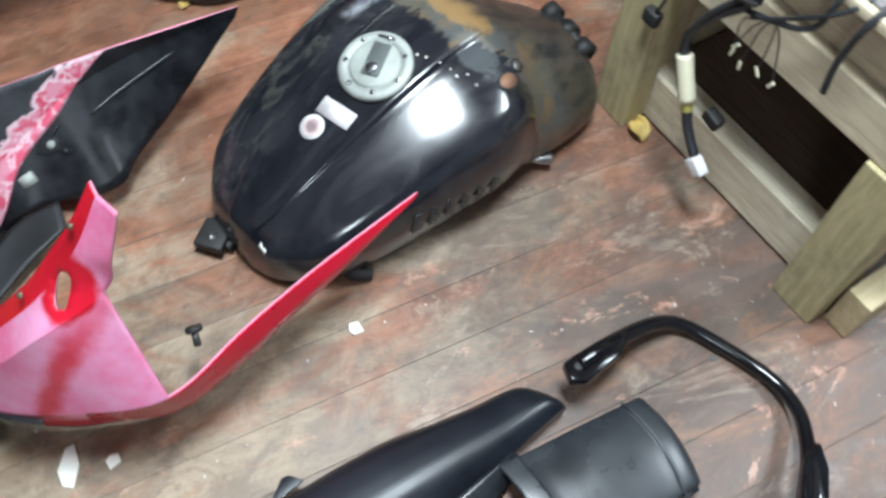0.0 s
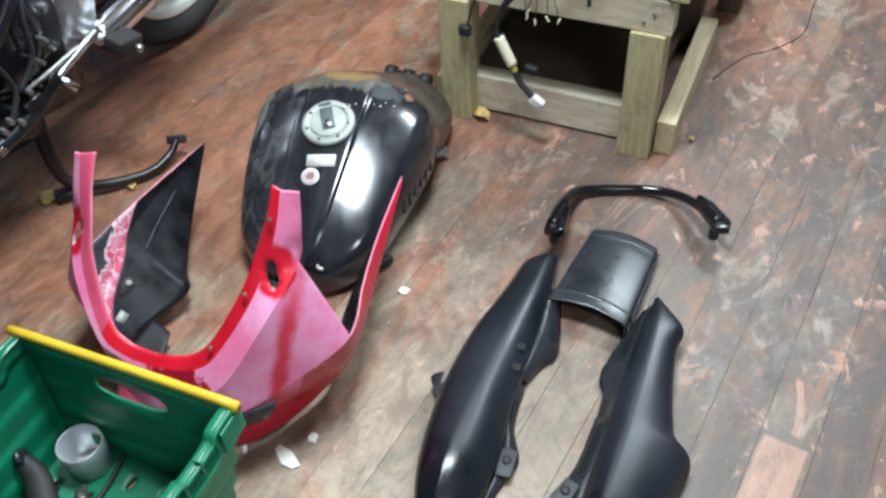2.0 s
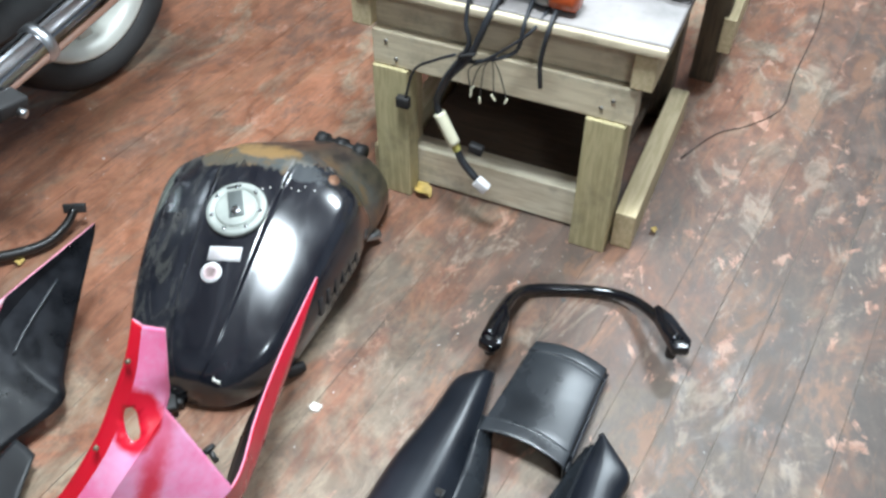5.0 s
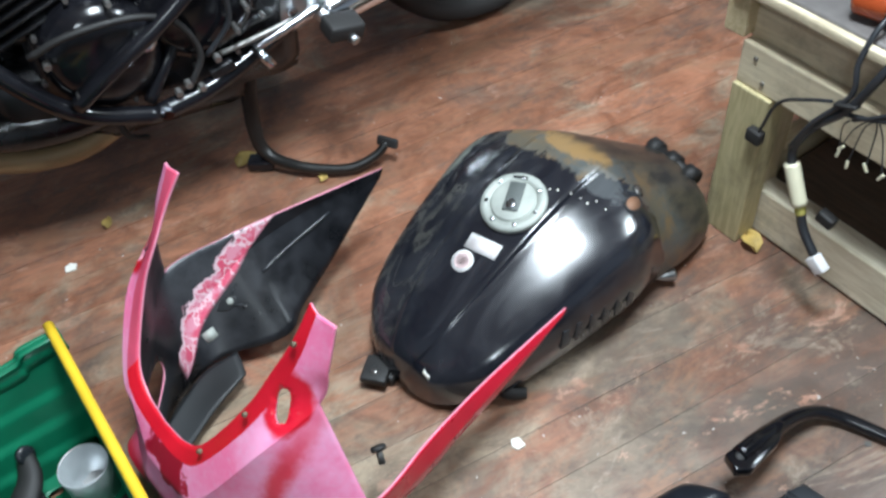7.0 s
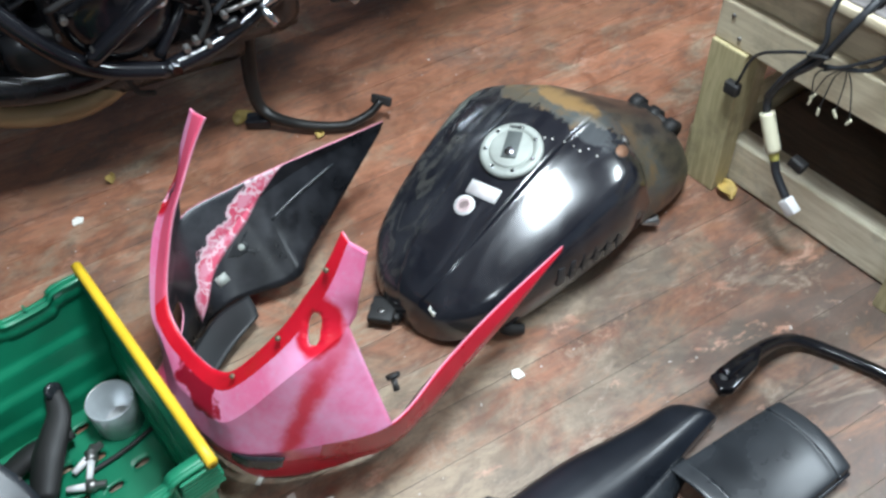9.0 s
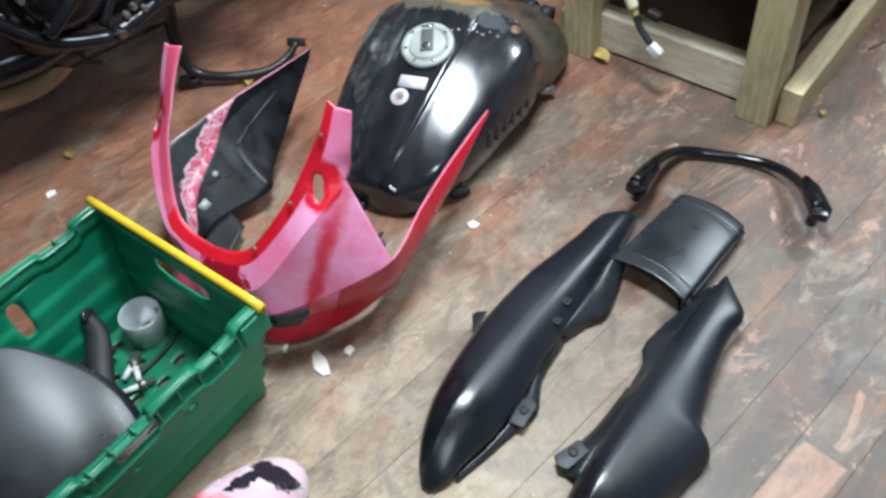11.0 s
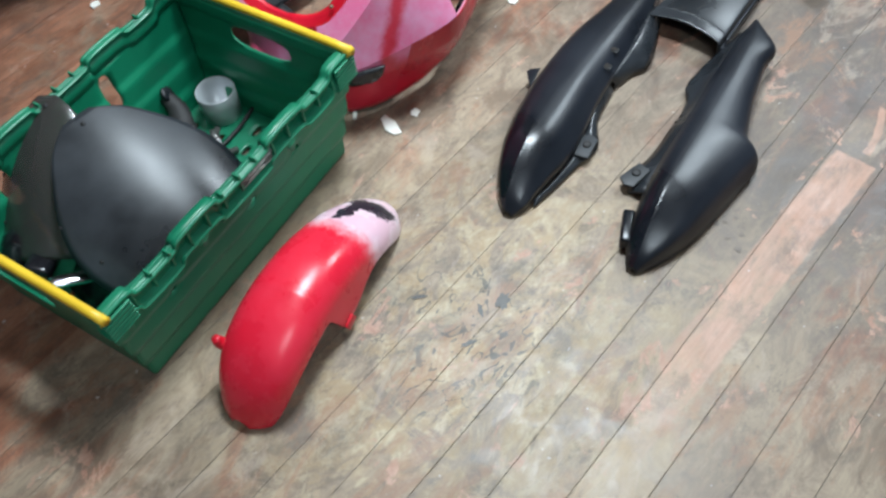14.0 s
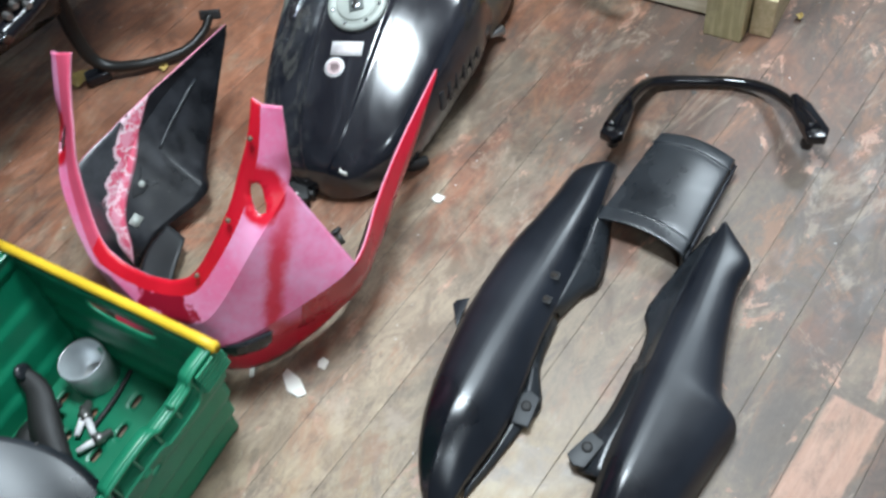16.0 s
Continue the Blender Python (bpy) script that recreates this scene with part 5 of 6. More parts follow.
def bench():
    ob = thing("timber_bench", "rough pine workbench with a grey stained top", "workbench", axes_at(0.800, 0.495, 0, -83.0))
    # local x runs along the front towards the camera's right, y points away behind it
    f = 0.252
    for x, mat in ((-f + 0.037, M_PINE_GREEN), (f - 0.037, M_PINE_GREEN)):
        beam(ob, "front_leg", (x, 0.022, 0.0), (x, 0.022, 0.315), 0.074, 0.044, mat, "green-treated pine post", (0, 1, 0))
    beam(ob, "upper_front_rail", (-f, 0.030, 0.353), (f + 0.01, 0.030, 0.353), 0.046, 0.074, M_PINE_GREY)
    beam(ob, "lower_front_rail", (-f + 0.03, 0.070, 0.052), (f - 0.03, 0.070, 0.052), 0.046, 0.092, M_PINE_PALE)
    for x in (-f + 0.035, f - 0.03):
        beam(ob, "inner_post", (x, 0.075, 0.0), (x, 0.075, 0.39), 0.05, 0.05, M_PINE, "", (0, 1, 0))
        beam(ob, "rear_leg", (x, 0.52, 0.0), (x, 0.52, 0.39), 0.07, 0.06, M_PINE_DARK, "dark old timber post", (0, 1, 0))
    for x in (-f - 0.004, f + 0.026):
        beam(ob, "low_side_rail", (x, 0.030, 0.045), (x, 0.50, 0.045), 0.042, 0.088, M_PINE)
        beam(ob, "top_side_rail", (x - 0.012, 0.0, 0.432), (x - 0.012, 0.56, 0.432), 0.040, 0.070, M_PINE)
    beam(ob, "top_front_rail", (-f - 0.02, 0.046, 0.430), (f - 0.008, 0.046, 0.430), 0.046, 0.076, M_PINE_GREY)
    part("bench_top", box((0.575, 0.62, 0.022), pose(0.0125, 0.312, 0.481), 0.004), M_TOP, ob, "oil-stained grey board top")
    part("edge_strip", box((0.575, 0.012, 0.018), pose(0.0125, -0.0045, 0.480), 0.004), M_PINE_GREY, ob)
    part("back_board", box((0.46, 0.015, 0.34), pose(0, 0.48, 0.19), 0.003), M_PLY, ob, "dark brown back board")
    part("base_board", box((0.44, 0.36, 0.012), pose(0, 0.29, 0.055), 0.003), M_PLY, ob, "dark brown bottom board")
    for x, z in ((-f + 0.03, 0.37), (-f + 0.05, 0.335), (f - 0.03, 0.36), (f - 0.05, 0.34), (-f + 0.05, 0.06), (f - 0.06, 0.05)):
        part("nail_head", lathe([(0, 0), (0.004, 0), (0.004, 0.0015), (0, 0.002)], pose(x, 0.006 if z > 0.3 else 0.046, z, 90, 0, 0), 10), M_STEEL, ob)
    return ob


bench_at = axes_at(0.800, 0.495, 0, -83.0)
bench()


def trestle():
    ob = thing("timber_trestle", "rough pine trestle standing behind the bench", "trestle", axes_at(0.800, 0.495, 0, -83.0) @ pose(0.30, 0.72, 0))
    for y in (0.0, 0.28):
        beam(ob, "post", (0, y, 0), (0, y, 0.52), 0.06, 0.06, M_PINE_DARK if y == 0 else M_PINE_GREEN, "", (0, 1, 0))
    beam(ob, "side_rail", (0.036, -0.12, 0.40), (0.036, 0.34, 0.40), 0.03, 0.09, M_PINE)
    beam(ob, "side_rail", (0.036, -0.04, 0.14), (0.036, 0.34, 0.14), 0.03, 0.09, M_PINE)


trestle()


# ---- things on and over the bench ----
def indicator(x, y, turn, label):
    m = bench_at @ pose(x, y, 0.492, 0, 0, turn)
    ob = thing("indicator_lamp", label, "indicator", m, "indicators on the bench")
    part("lens", tube([(0.010, 0, 0.030), (0.018, 0, 0.030), (0.052, 0, 0.030), (0.062, 0, 0.030)], [0.019, 0.0275, 0.0285, 0.025], sides=18, flat=0.95), M_ORANGE, ob, "orange plastic lens")
    part("housing", tube([(0.060, 0, 0.030), (0.080, 0, 0.030), (0.095, 0, 0.030)], [0.0285, 0.027, 0.014], sides=18, flat=0.95), M_STEEL, ob, "grey metal housing")
    part("stem", tube([(0.09, 0, 0.030), (0.15, 0.004, 0.028), (0.19, 0.01, 0.022)], [0.012, 0.010, 0.012], sides=10), M_BLACK, ob)


indicator(0.145, 0.038, 178, "orange motorcycle indicator with black stem on the bench top")
indicator(-0.122, 0.034, 14, "orange motorcycle indicator with grey housing lying on the bench top")


def shears():
    ob = thing("pliers", "open steel pliers lying on the bench top", "pliers", bench_at @ pose(0.245, 0.165, 0.493, 0, 0, -6))
    for s in (-1, 1):
        part("handle", tube([(0.0, 0, 0.012), (-0.05, s * 0.022, 0.012), (-0.12, s * 0.030, 0.012)], [0.008, 0.008, 0.006], flat=0.7), M_BLACK, ob)
        part("jaw", tube([(0.0, 0, 0.012), (0.035, s * 0.010, 0.012), (0.075, s * 0.004, 0.012)], [0.011, 0.010, 0.004], flat=0.6), M_CHROME, ob)
    part("pivot", lathe([(0, 0), (0.010, 0), (0.010, 0.022), (0, 0.023)], None, 16), M_STEEL, ob)


shears()


def clutch_lever():
    ob = thing("switch_clamp", "dirty chrome handlebar clamp lying on the bench top", "clamp", bench_at @ pose(-0.170, 0.115, 0.492, 0, 0, 20))
    part("clamp_ring", tube([(0.03 * math.cos(a), 0, 0.035 + 0.03 * math.sin(a)) for a in np.linspace(0, 2 * math.pi, 13)], 0.010, steps=2, caps=False), M_ALLOY, ob)
    part("clamp_body", box((0.07, 0.04, 0.035), pose(0.05, 0.01, 0.05, 10, 0, 15), 0.008), M_ALLOY, ob)
    part("clamp_bolt", tube([(-0.03, -0.03, 0.03), (-0.03, 0.04, 0.05)], 0.007, steps=1), M_CHROME, ob)


clutch_lever()


def loom():
    ob = thing("wiring_loom", "black motorcycle wiring loom with ivory connectors hanging over the bench front", "wiring loom", bench_at @ pose(0.045, 0, 0))

    def run(name, pts, r, mat=M_WIRE, label=""):
        return part(name, tube(pts, r, sides=8, steps=6), mat, ob, label)

    run("main_sleeve", [(-0.04, 0.16, 0.52), (-0.045, 0.06, 0.525), (-0.055, -0.012, 0.48), (-0.085, -0.022, 0.40), (-0.125, -0.024, 0.345), (-0.148, -0.024, 0.29), (-0.142, -0.026, 0.255)], 0.0068)
    run("main_sleeve", [(-0.09, 0.12, 0.52), (-0.095, 0.02, 0.52), (-0.095, -0.018, 0.47), (-0.088, -0.024, 0.42), (-0.128, -0.030, 0.35), (-0.152, -0.028, 0.29)], 0.0042)
    plug = run("connector_sleeve", [(-0.143, -0.026, 0.262), (-0.128, -0.028, 0.235), (-0.110, -0.028, 0.200)], 0.0125, M_PLUG, "ivory plastic connector sleeve")
    run("taped_end", [(-0.110, -0.028, 0.202), (-0.104, -0.028, 0.185)], 0.0085, M_OLIVE)
    run("tail_sleeve", [(-0.105, -0.028, 0.190), (-0.092, -0.028, 0.160), (-0.060, -0.032, 0.130)], 0.0075)
    part("end_connector", box((0.030, 0.018, 0.022), pose(-0.048, -0.034, 0.120, 0, 35, 0), 0.003), M_WHITE, ob, "white plastic end connector")
    part("side_connector", box((0.030, 0.018, 0.020), pose(-0.075, 0.0, 0.178, 0, 10, 0), 0.004), M_BLACK, ob)
    run("thin_wire", [(-0.11, -0.028, 0.40), (-0.15, -0.02, 0.375), (-0.20, -0.012, 0.335), (-0.222, -0.010, 0.265)], 0.0028)
    part("side_connector", box((0.028, 0.016, 0.024), pose(-0.228, -0.009, 0.252), 0.004), M_BLACK, ob)
    run("thin_wire", [(0.0, 0.10, 0.515), (0.01, -0.006, 0.49), (0.0, -0.018, 0.43), (-0.05, -0.020, 0.40), (-0.10, -0.024, 0.385)], 0.0038)
    run("thin_wire", [(0.05, 0.10, 0.515), (0.055, -0.008, 0.49), (0.045, -0.016, 0.42), (0.048, -0.014, 0.365)], 0.0045)
    run("thin_wire", [(0.04, 0.08, 0.515), (0.03, -0.010, 0.48), (-0.03, -0.02, 0.42), (-0.075, -0.022, 0.385)], 0.003)
    rng = random.Random(3)
    for k in range(5):
        x, z = -0.085 + 0.014 * k + rng.uniform(-.004, .004), 0.365 - 0.012 * abs(k - 3) * 0.3
        tip = (x + rng.uniform(-0.012, 0.02), -0.020, z - rng.uniform(0.02, 0.045))
        run("loose_wire", [(-0.055 + 0.004 * k, -0.020, 0.40), (x, -0.018, z + 0.015), tip], 0.0011)
        part("spade_terminal", box((0.004, 0.003, 0.014), pose(tip[0], tip[1], tip[2] - 0.006, 0, rng.uniform(-50, 50), 0), 0.0008), M_PLUG, ob)
    part("cable_tie", box((0.035, 0.014, 0.006), pose(-0.088, -0.026, 0.405, 0, -20, 0), 0.002), M_BLACK, ob)


loom()


# ---- parked motorcycle ----
def motorcycle():
    ob = thing("motorcycle", "parked motorcycle with a black engine, chrome silencer and pale alloy wheel", "motorcycle")

    def ring_wheel(cx, cy, cz, R, rim_r, lean):
        m = pose(cx, cy, cz, 90 - lean, 0, 0)
        wheel = part("rear_wheel", lathe([(0.0, -0.05), (0.035, -0.05), (0.04, -0.02), (0.04, 0.02), (0.035, 0.05), (0, 0.05)], m, 24), M_ALLOY, ob)
        prof = [(rim_r, -0.045), (rim_r + 0.03, -0.062), (R - 0.030, -0.068), (R - 0.010, -0.045), (R, 0.0), (R - 0.010, 0.045), (R - 0.030, 0.068), (rim_r + 0.03, 0.062), (rim_r, 0.045), (rim_r, -0.045)]
        part("tyre", lathe(prof, m, 64), M_TYRE, wheel, "black rubber tyre")
        part("rim", lathe([(rim_r - 0.028, -0.03), (rim_r - 0.004, -0.052), (rim_r + 0.004, -0.050), (rim_r + 0.004, 0.050), (rim_r - 0.004, 0.052), (rim_r - 0.028, 0.03), (rim_r - 0.036, 0.0), (rim_r - 0.028, -0.03)], m, 64), M_CREAM, wheel, "pale enamelled wheel rim")
        for k in range(3):
            a = 2 * math.pi * k / 3 + 0.5
            part("spoke", box((rim_r - 0.05, 0.045, 0.022), m @ pose(0, 0, 0, 0, 0, math.degrees(a)) @ pose((rim_r - 0.0) / 2 + 0.01, 0, 0), 0.006), M_CREAM, wheel)
        return m

    m = ring_wheel(0.76, 1.60, 0.288, 0.286, 0.205, 0)
    part("brake_disc", lathe([(0.07, -0.062), (0.125, -0.062), (0.125, -0.057), (0.07, -0.057)], m, 48), M_STEEL, ob)
    # swing arm, silencer, footrest
    part("swing_arm", tube([(0.28, 1.42, 0.34), (0.50, 1.46, 0.325), (0.76, 1.50, 0.295)], [0.032, 0.028, 0.024], sides=12, flat=1.3), M_BLACK_GLOSS, ob)
    silencer = part("silencer", tube([(0.285, 1.275, 0.335), (0.36, 1.285, 0.345), (0.60, 1.31, 0.372), (0.95, 1.345, 0.42)], [0.030, 0.034, 0.038, 0.040], sides=20), M_CHROME, ob, "chrome silencer")
    part("silencer_band", tube([(0.44, 1.2935, 0.354), (0.46, 1.2955, 0.356)], 0.040, sides=20, steps=1), M_ALLOY, silencer)
    rest = part("footrest", box((0.068, 0.046, 0.032), pose(0.298, 1.217, 0.335, 12, 12, 6), 0.006), M_BLACK, ob, "black rubber footrest")
    part("footrest_end", tube([(0.300, 1.185, 0.330), (0.304, 1.172, 0.327)], 0.0085, steps=1), M_ALLOY, rest)
    part("footrest_arm", tube([(0.27, 1.30, 0.345), (0.285, 1.25, 0.338)], 0.014, steps=1), M_ALLOY, rest)
    # bright frame plate and side panel
    plate = part("frame_plate", slab([(0.205, 0.345), (0.225, 0.315), (0.290, 0.335), (0.310, 0.400), (0.345, 0.640), (0.265, 0.640), (0.240, 0.500)], -0.010, 0.010, pose(0, 1.292, 0, 90, 0, 0), 0.004), M_ALLOY, ob, "bare alloy frame plate")
    for x, z in ((0.268, 0.46), (0.285, 0.53), (0.230, 0.36)):
        part("plate_bolt", tube([(x, 1.282, z), (x, 1.270, z)], 0.010, steps=1, sides=6), M_CHROME, plate, smooth=False)
    part("side_panel", slab([(0.34, 0.43), (0.62, 0.47), (0.66, 0.66), (0.36, 0.66)], -0.012, 0.012, pose(0, 1.34, 0, 90, 0, 0), 0.008), M_ALLOY, ob, "pale alloy side panel")
    part("battery_tray", box((0.26, 0.10, 0.10), pose(0.44, 1.40, 0.40), 0.012), M_BLACK, ob)
    lever = part("gear_lever", tube([(0.275, 1.255, 0.366), (0.205, 1.246, 0.350), (0.142, 1.240, 0.336)], [0.009, 0.008, 0.007]), M_CHROME, ob, "chrome gear lever")
    part("lever_peg", tube([(0.142, 1.244, 0.338), (0.160, 1.215, 0.306)], 0.0085, steps=1), M_CHROME, lever)
    part("gear_rod", tube([(0.225, 1.262, 0.352), (0.14, 1.262, 0.340), (0.085, 1.262, 0.335)], 0.005), M_STEEL, ob)
    # engine
    part("crankcase", box((0.46, 0.30, 0.24), pose(0.02, 1.43, 0.36, 0, 5, 0), 0.05), M_ENGINE, ob, "oily black crankcase")
    part("sump", box((0.30, 0.24, 0.10), pose(-0.02, 1.44, 0.235, 0, 4, 0), 0.035), M_ENGINE, ob)
    cover = part("side_cover", lathe([(0, 0.045), (0.06, 0.042), (0.088, 0.028), (0.096, 0.0), (0.098, -0.06), (0, -0.06)], pose(-0.095, 1.275, 0.405, 90, 0, 0) @ pose(0, 0, 0), 40), M_BLACK_GLOSS, ob, "gloss black generator cover")
    part("side_cover", lathe([(0, 0.030), (0.07, 0.028), (0.098, 0.016), (0.106, 0.0), (0.108, -0.06), (0, -0.06)], pose(0.075, 1.285, 0.430, 90, 0, 0), 40), M_BLACK_GLOSS, ob, "gloss black sprocket cover")
    rng = random.Random(8)
    for cx, cz, r, n in ((-0.095, 0.405, 0.104, 8), (0.075, 0.430, 0.113, 9)):
        for k in range(n):
            a = 2 * math.pi * k / n + 0.2
            part("cover_bolt", tube([(cx + r * math.cos(a), 1.276, cz + r * math.sin(a)), (cx + r * math.cos(a), 1.262, cz + r * math.sin(a))], 0.0042, steps=1, sides=6), M_STEEL, ob, smooth=False)
    part("frame_tube", tube([(-0.165, 1.235, 0.345), (-0.09, 1.225, 0.395), (0.02, 1.228, 0.455), (0.125, 1.25, 0.520), (0.20, 1.29, 0.60)], 0.015, sides=12), M_BLACK_GLOSS, ob)
    part("cable", tube([(-0.20, 1.24, 0.45), (-0.13, 1.222, 0.475), (-0.03, 1.222, 0.47), (0.03, 1.235, 0.43), (0.05, 1.24, 0.36), (0.02, 1.24, 0.31)], 0.006), M_BLACK, ob)
    part("cable", tube([(0.16, 1.25, 0.56), (0.12, 1.235, 0.47), (0.11, 1.24, 0.40), (0.06, 1.245, 0.35)], 0.005), M_WIRE, ob)
    part("hose_clip", lathe([(0.012, -0.006), (0.018, -0.006), (0.018, 0.006), (0.012, 0.006)], pose(-0.03, 1.226, 0.425, 60, 30, 0), 14), M_CHROME, ob)
    part("bracket_arch", tube([(-0.03, 1.255, 0.535), (-0.015, 1.25, 0.575), (0.03, 1.25, 0.582), (0.045, 1.255, 0.545)], 0.012, flat=0.6), M_ENGINE, ob)
    for x, z in ((0.165, 0.475), (0.145, 0.42), (0.05, 0.50), (-0.06, 0.50), (-0.155, 0.365), (0.12, 0.385)):
        part("cover_bolt", tube([(x, 1.255, z), (x, 1.225, z)], 0.0048, steps=1, sides=6), M_STEEL, ob, smooth=False)
    # finned barrels
    for k in range(9):
        part("cylinder_fin", box((0.24, 0.30, 0.006), pose(-0.135 - 0.006 * k, 1.43, 0.485 + 0.017 * k, 0, -17, 0), 0.002), M_ENGINE, ob)
    part("barrel", box((0.19, 0.26, 0.19), pose(-0.155, 1.43, 0.55, 0, -17, 0), 0.02), M_ENGINE, ob)
    part("carburettor", box((0.12, 0.26, 0.10), pose(0.07, 1.43, 0.60, 0, 0, 0), 0.03), M_BLACK, ob)
    part("engine_pipe", tube([(0.02, 1.27, 0.52), (0.06, 1.262, 0.545), (0.11, 1.27, 0.56), (0.17, 1.29, 0.62)], 0.014), M_BLACK_GLOSS, ob)
    part("engine_pipe", tube([(-0.04, 1.262, 0.52), (0.0, 1.255, 0.535), (0.03, 1.262, 0.515)], 0.013), M_ENGINE, ob)
    # cradle tubes
    part("frame_tube", tube([(-0.34, 1.285, 0.62), (-0.275, 1.265, 0.47), (-0.215, 1.250, 0.375), (-0.150, 1.245, 0.315), (-0.045, 1.243, 0.272)], 0.016, sides=14), M_BLACK_GLOSS, ob, "gloss black cradle tube")
    part("frame_tube", tube([(-0.045, 1.243, 0.275), (0.06, 1.255, 0.285), (0.18, 1.285, 0.315), (0.27, 1.30, 0.35)], 0.017, sides=14), M_BLACK_GLOSS, ob)
    part("frame_tube", tube([(-0.34, 1.58, 0.62), (-0.275, 1.59, 0.47), (-0.15, 1.60, 0.30), (0.05, 1.60, 0.27), (0.27, 1.58, 0.33)], 0.016, sides=14), M_BLACK_GLOSS, ob)
    part("frame_tube", tube([(0.05, 1.30, 0.40), (0.0, 1.262, 0.36), (-0.055, 1.25, 0.30)], 0.011, sides=12), M_BLACK_GLOSS, ob)
    part("frame_nut", tube([(-0.036, 1.232, 0.288), (-0.036, 1.212, 0.285)], 0.010, steps=1, sides=6), M_CHROME, ob, smooth=False)
    for x, z in ((0.015, 0.315), (0.035, 0.300), (0.075, 0.345), (-0.18, 0.43), (-0.005, 0.305)):
        part("frame_nut", tube([(x, 1.246, z), (x, 1.232, z - 0.002)], 0.0065, steps=1, sides=6), M_STEEL, ob, smooth=False)
    part("bracket_lug", box((0.045, 0.016, 0.020), pose(0.080, 1.252, 0.312, 0, -12, 0), 0.004), M_ENGINE, ob)
    part("exhaust_pipe", tube([(-0.52, 1.38, 0.40), (-0.42, 1.345, 0.290), (-0.31, 1.335, 0.222), (-0.20, 1.335, 0.200), (-0.10, 1.36, 0.216), (0.02, 1.40, 0.26)], 0.023, sides=16), M_GOLD, ob, "tan-coloured exhaust pipe under the engine")
    part("header_pipe", tube([(-0.54, 1.33, 0.50), (-0.43, 1.325, 0.370), (-0.32, 1.32, 0.298), (-0.20, 1.32, 0.270), (-0.08, 1.34, 0.272), (0.04, 1.38, 0.29)], 0.034, sides=16), M_ENGINE, ob, "black header pipe under the engine")
    part("header_pipe", tube([(-0.54, 1.47, 0.44), (-0.42, 1.465, 0.32), (-0.30, 1.46, 0.25), (-0.12, 1.46, 0.24), (0.10, 1.46, 0.27)], 0.034, sides=16), M_ENGINE, ob)
    part("header_pipe", tube([(-0.54, 1.56, 0.44), (-0.42, 1.555, 0.32), (-0.30, 1.55, 0.25), (-0.12, 1.55, 0.24), (0.10, 1.55, 0.27)], 0.034, sides=16), M_ENGINE, ob)
    part("oil_filter", lathe([(0, 0.05), (0.030, 0.05), (0.038, 0.042), (0.038, -0.05), (0, -0.05)], pose(-0.235, 1.36, 0.345, 0, -60, 0), 24), M_BLACK_GLOSS, ob)
    part("lower_engine_case", box((0.40, 0.30, 0.14), pose(-0.10, 1.45, 0.315, 0, 3, 0), 0.04), M_ENGINE, ob)
    part("gearbox_case", box((0.24, 0.26, 0.13), pose(0.15, 1.44, 0.345, 0, -6, 0), 0.035), M_ENGINE, ob)
    part("drain_hose", tube([(-0.12, 1.27, 0.30), (-0.11, 1.262, 0.24), (-0.08, 1.28, 0.21)], 0.006), M_BLACK, ob)
    # unseen upper body over the engine, added to shade it, and unseen front end
    part("fuel_tank", tube([(-0.42, 1.45, 0.90), (-0.30, 1.45, 0.92), (-0.05, 1.45, 0.90), (0.14, 1.45, 0.84)], [0.09, 0.15, 0.16, 0.11], sides=20), M_BLACK_GLOSS, ob, "unseen gloss black fuel tank, added for shade")
    part("seat", tube([(0.12, 1.46, 0.80), (0.30, 1.46, 0.78), (0.62, 1.47, 0.80), (0.95, 1.48, 0.86)], [0.11, 0.15, 0.15, 0.10], sides=18, flat=0.55), M_BLACK, ob, "unseen black padded seat, added for shade")
    part("rear_guard", tube([(0.45, 1.56, 0.62), (0.76, 1.58, 0.66), (1.02, 1.58, 0.56)], [0.07, 0.08, 0.06], sides=14, flat=0.5), M_BLACK_GLOSS, ob)
    for y in (1.36, 1.54):
        part("fork_leg", tube([(-0.80, y, 0.30), (-0.62, y, 0.70), (-0.52, y, 0.95)], 0.022, sides=12, steps=2), M_CHROME, ob)
    part("handlebar", tube([(-0.36, 1.10, 1.02), (-0.46, 1.22, 1.05), (-0.50, 1.45, 1.02), (-0.46, 1.68, 1.05), (-0.36, 1.80, 1.02)], 0.012), M_CHROME, ob)
    mf = pose(-0.80, 1.45, 0.300, 90, 0, 0)
    front = part("front_wheel", lathe([(0.0, -0.05), (0.03, -0.05), (0.035, 0.0), (0.03, 0.05), (0, 0.05)], mf, 20), M_ALLOY, ob)
    part("tyre", lathe([(0.22, -0.035), (0.25, -0.05), (0.28, -0.045), (0.298, 0.0), (0.28, 0.045), (0.25, 0.05), (0.22, 0.035), (0.22, -0.035)], mf, 48), M_TYRE, front)
    part("rim", lathe([(0.19, -0.025), (0.222, -0.038), (0.222, 0.038), (0.19, 0.025), (0.185, 0.0), (0.19, -0.025)], mf, 48), M_CREAM, front)
    for k in range(3):
        part("spoke", box((0.19, 0.04, 0.02), mf @ pose(0, 0, 0, 0, 0, 120 * k) @ pose(0.105, 0, 0), 0.006), M_CREAM, front)
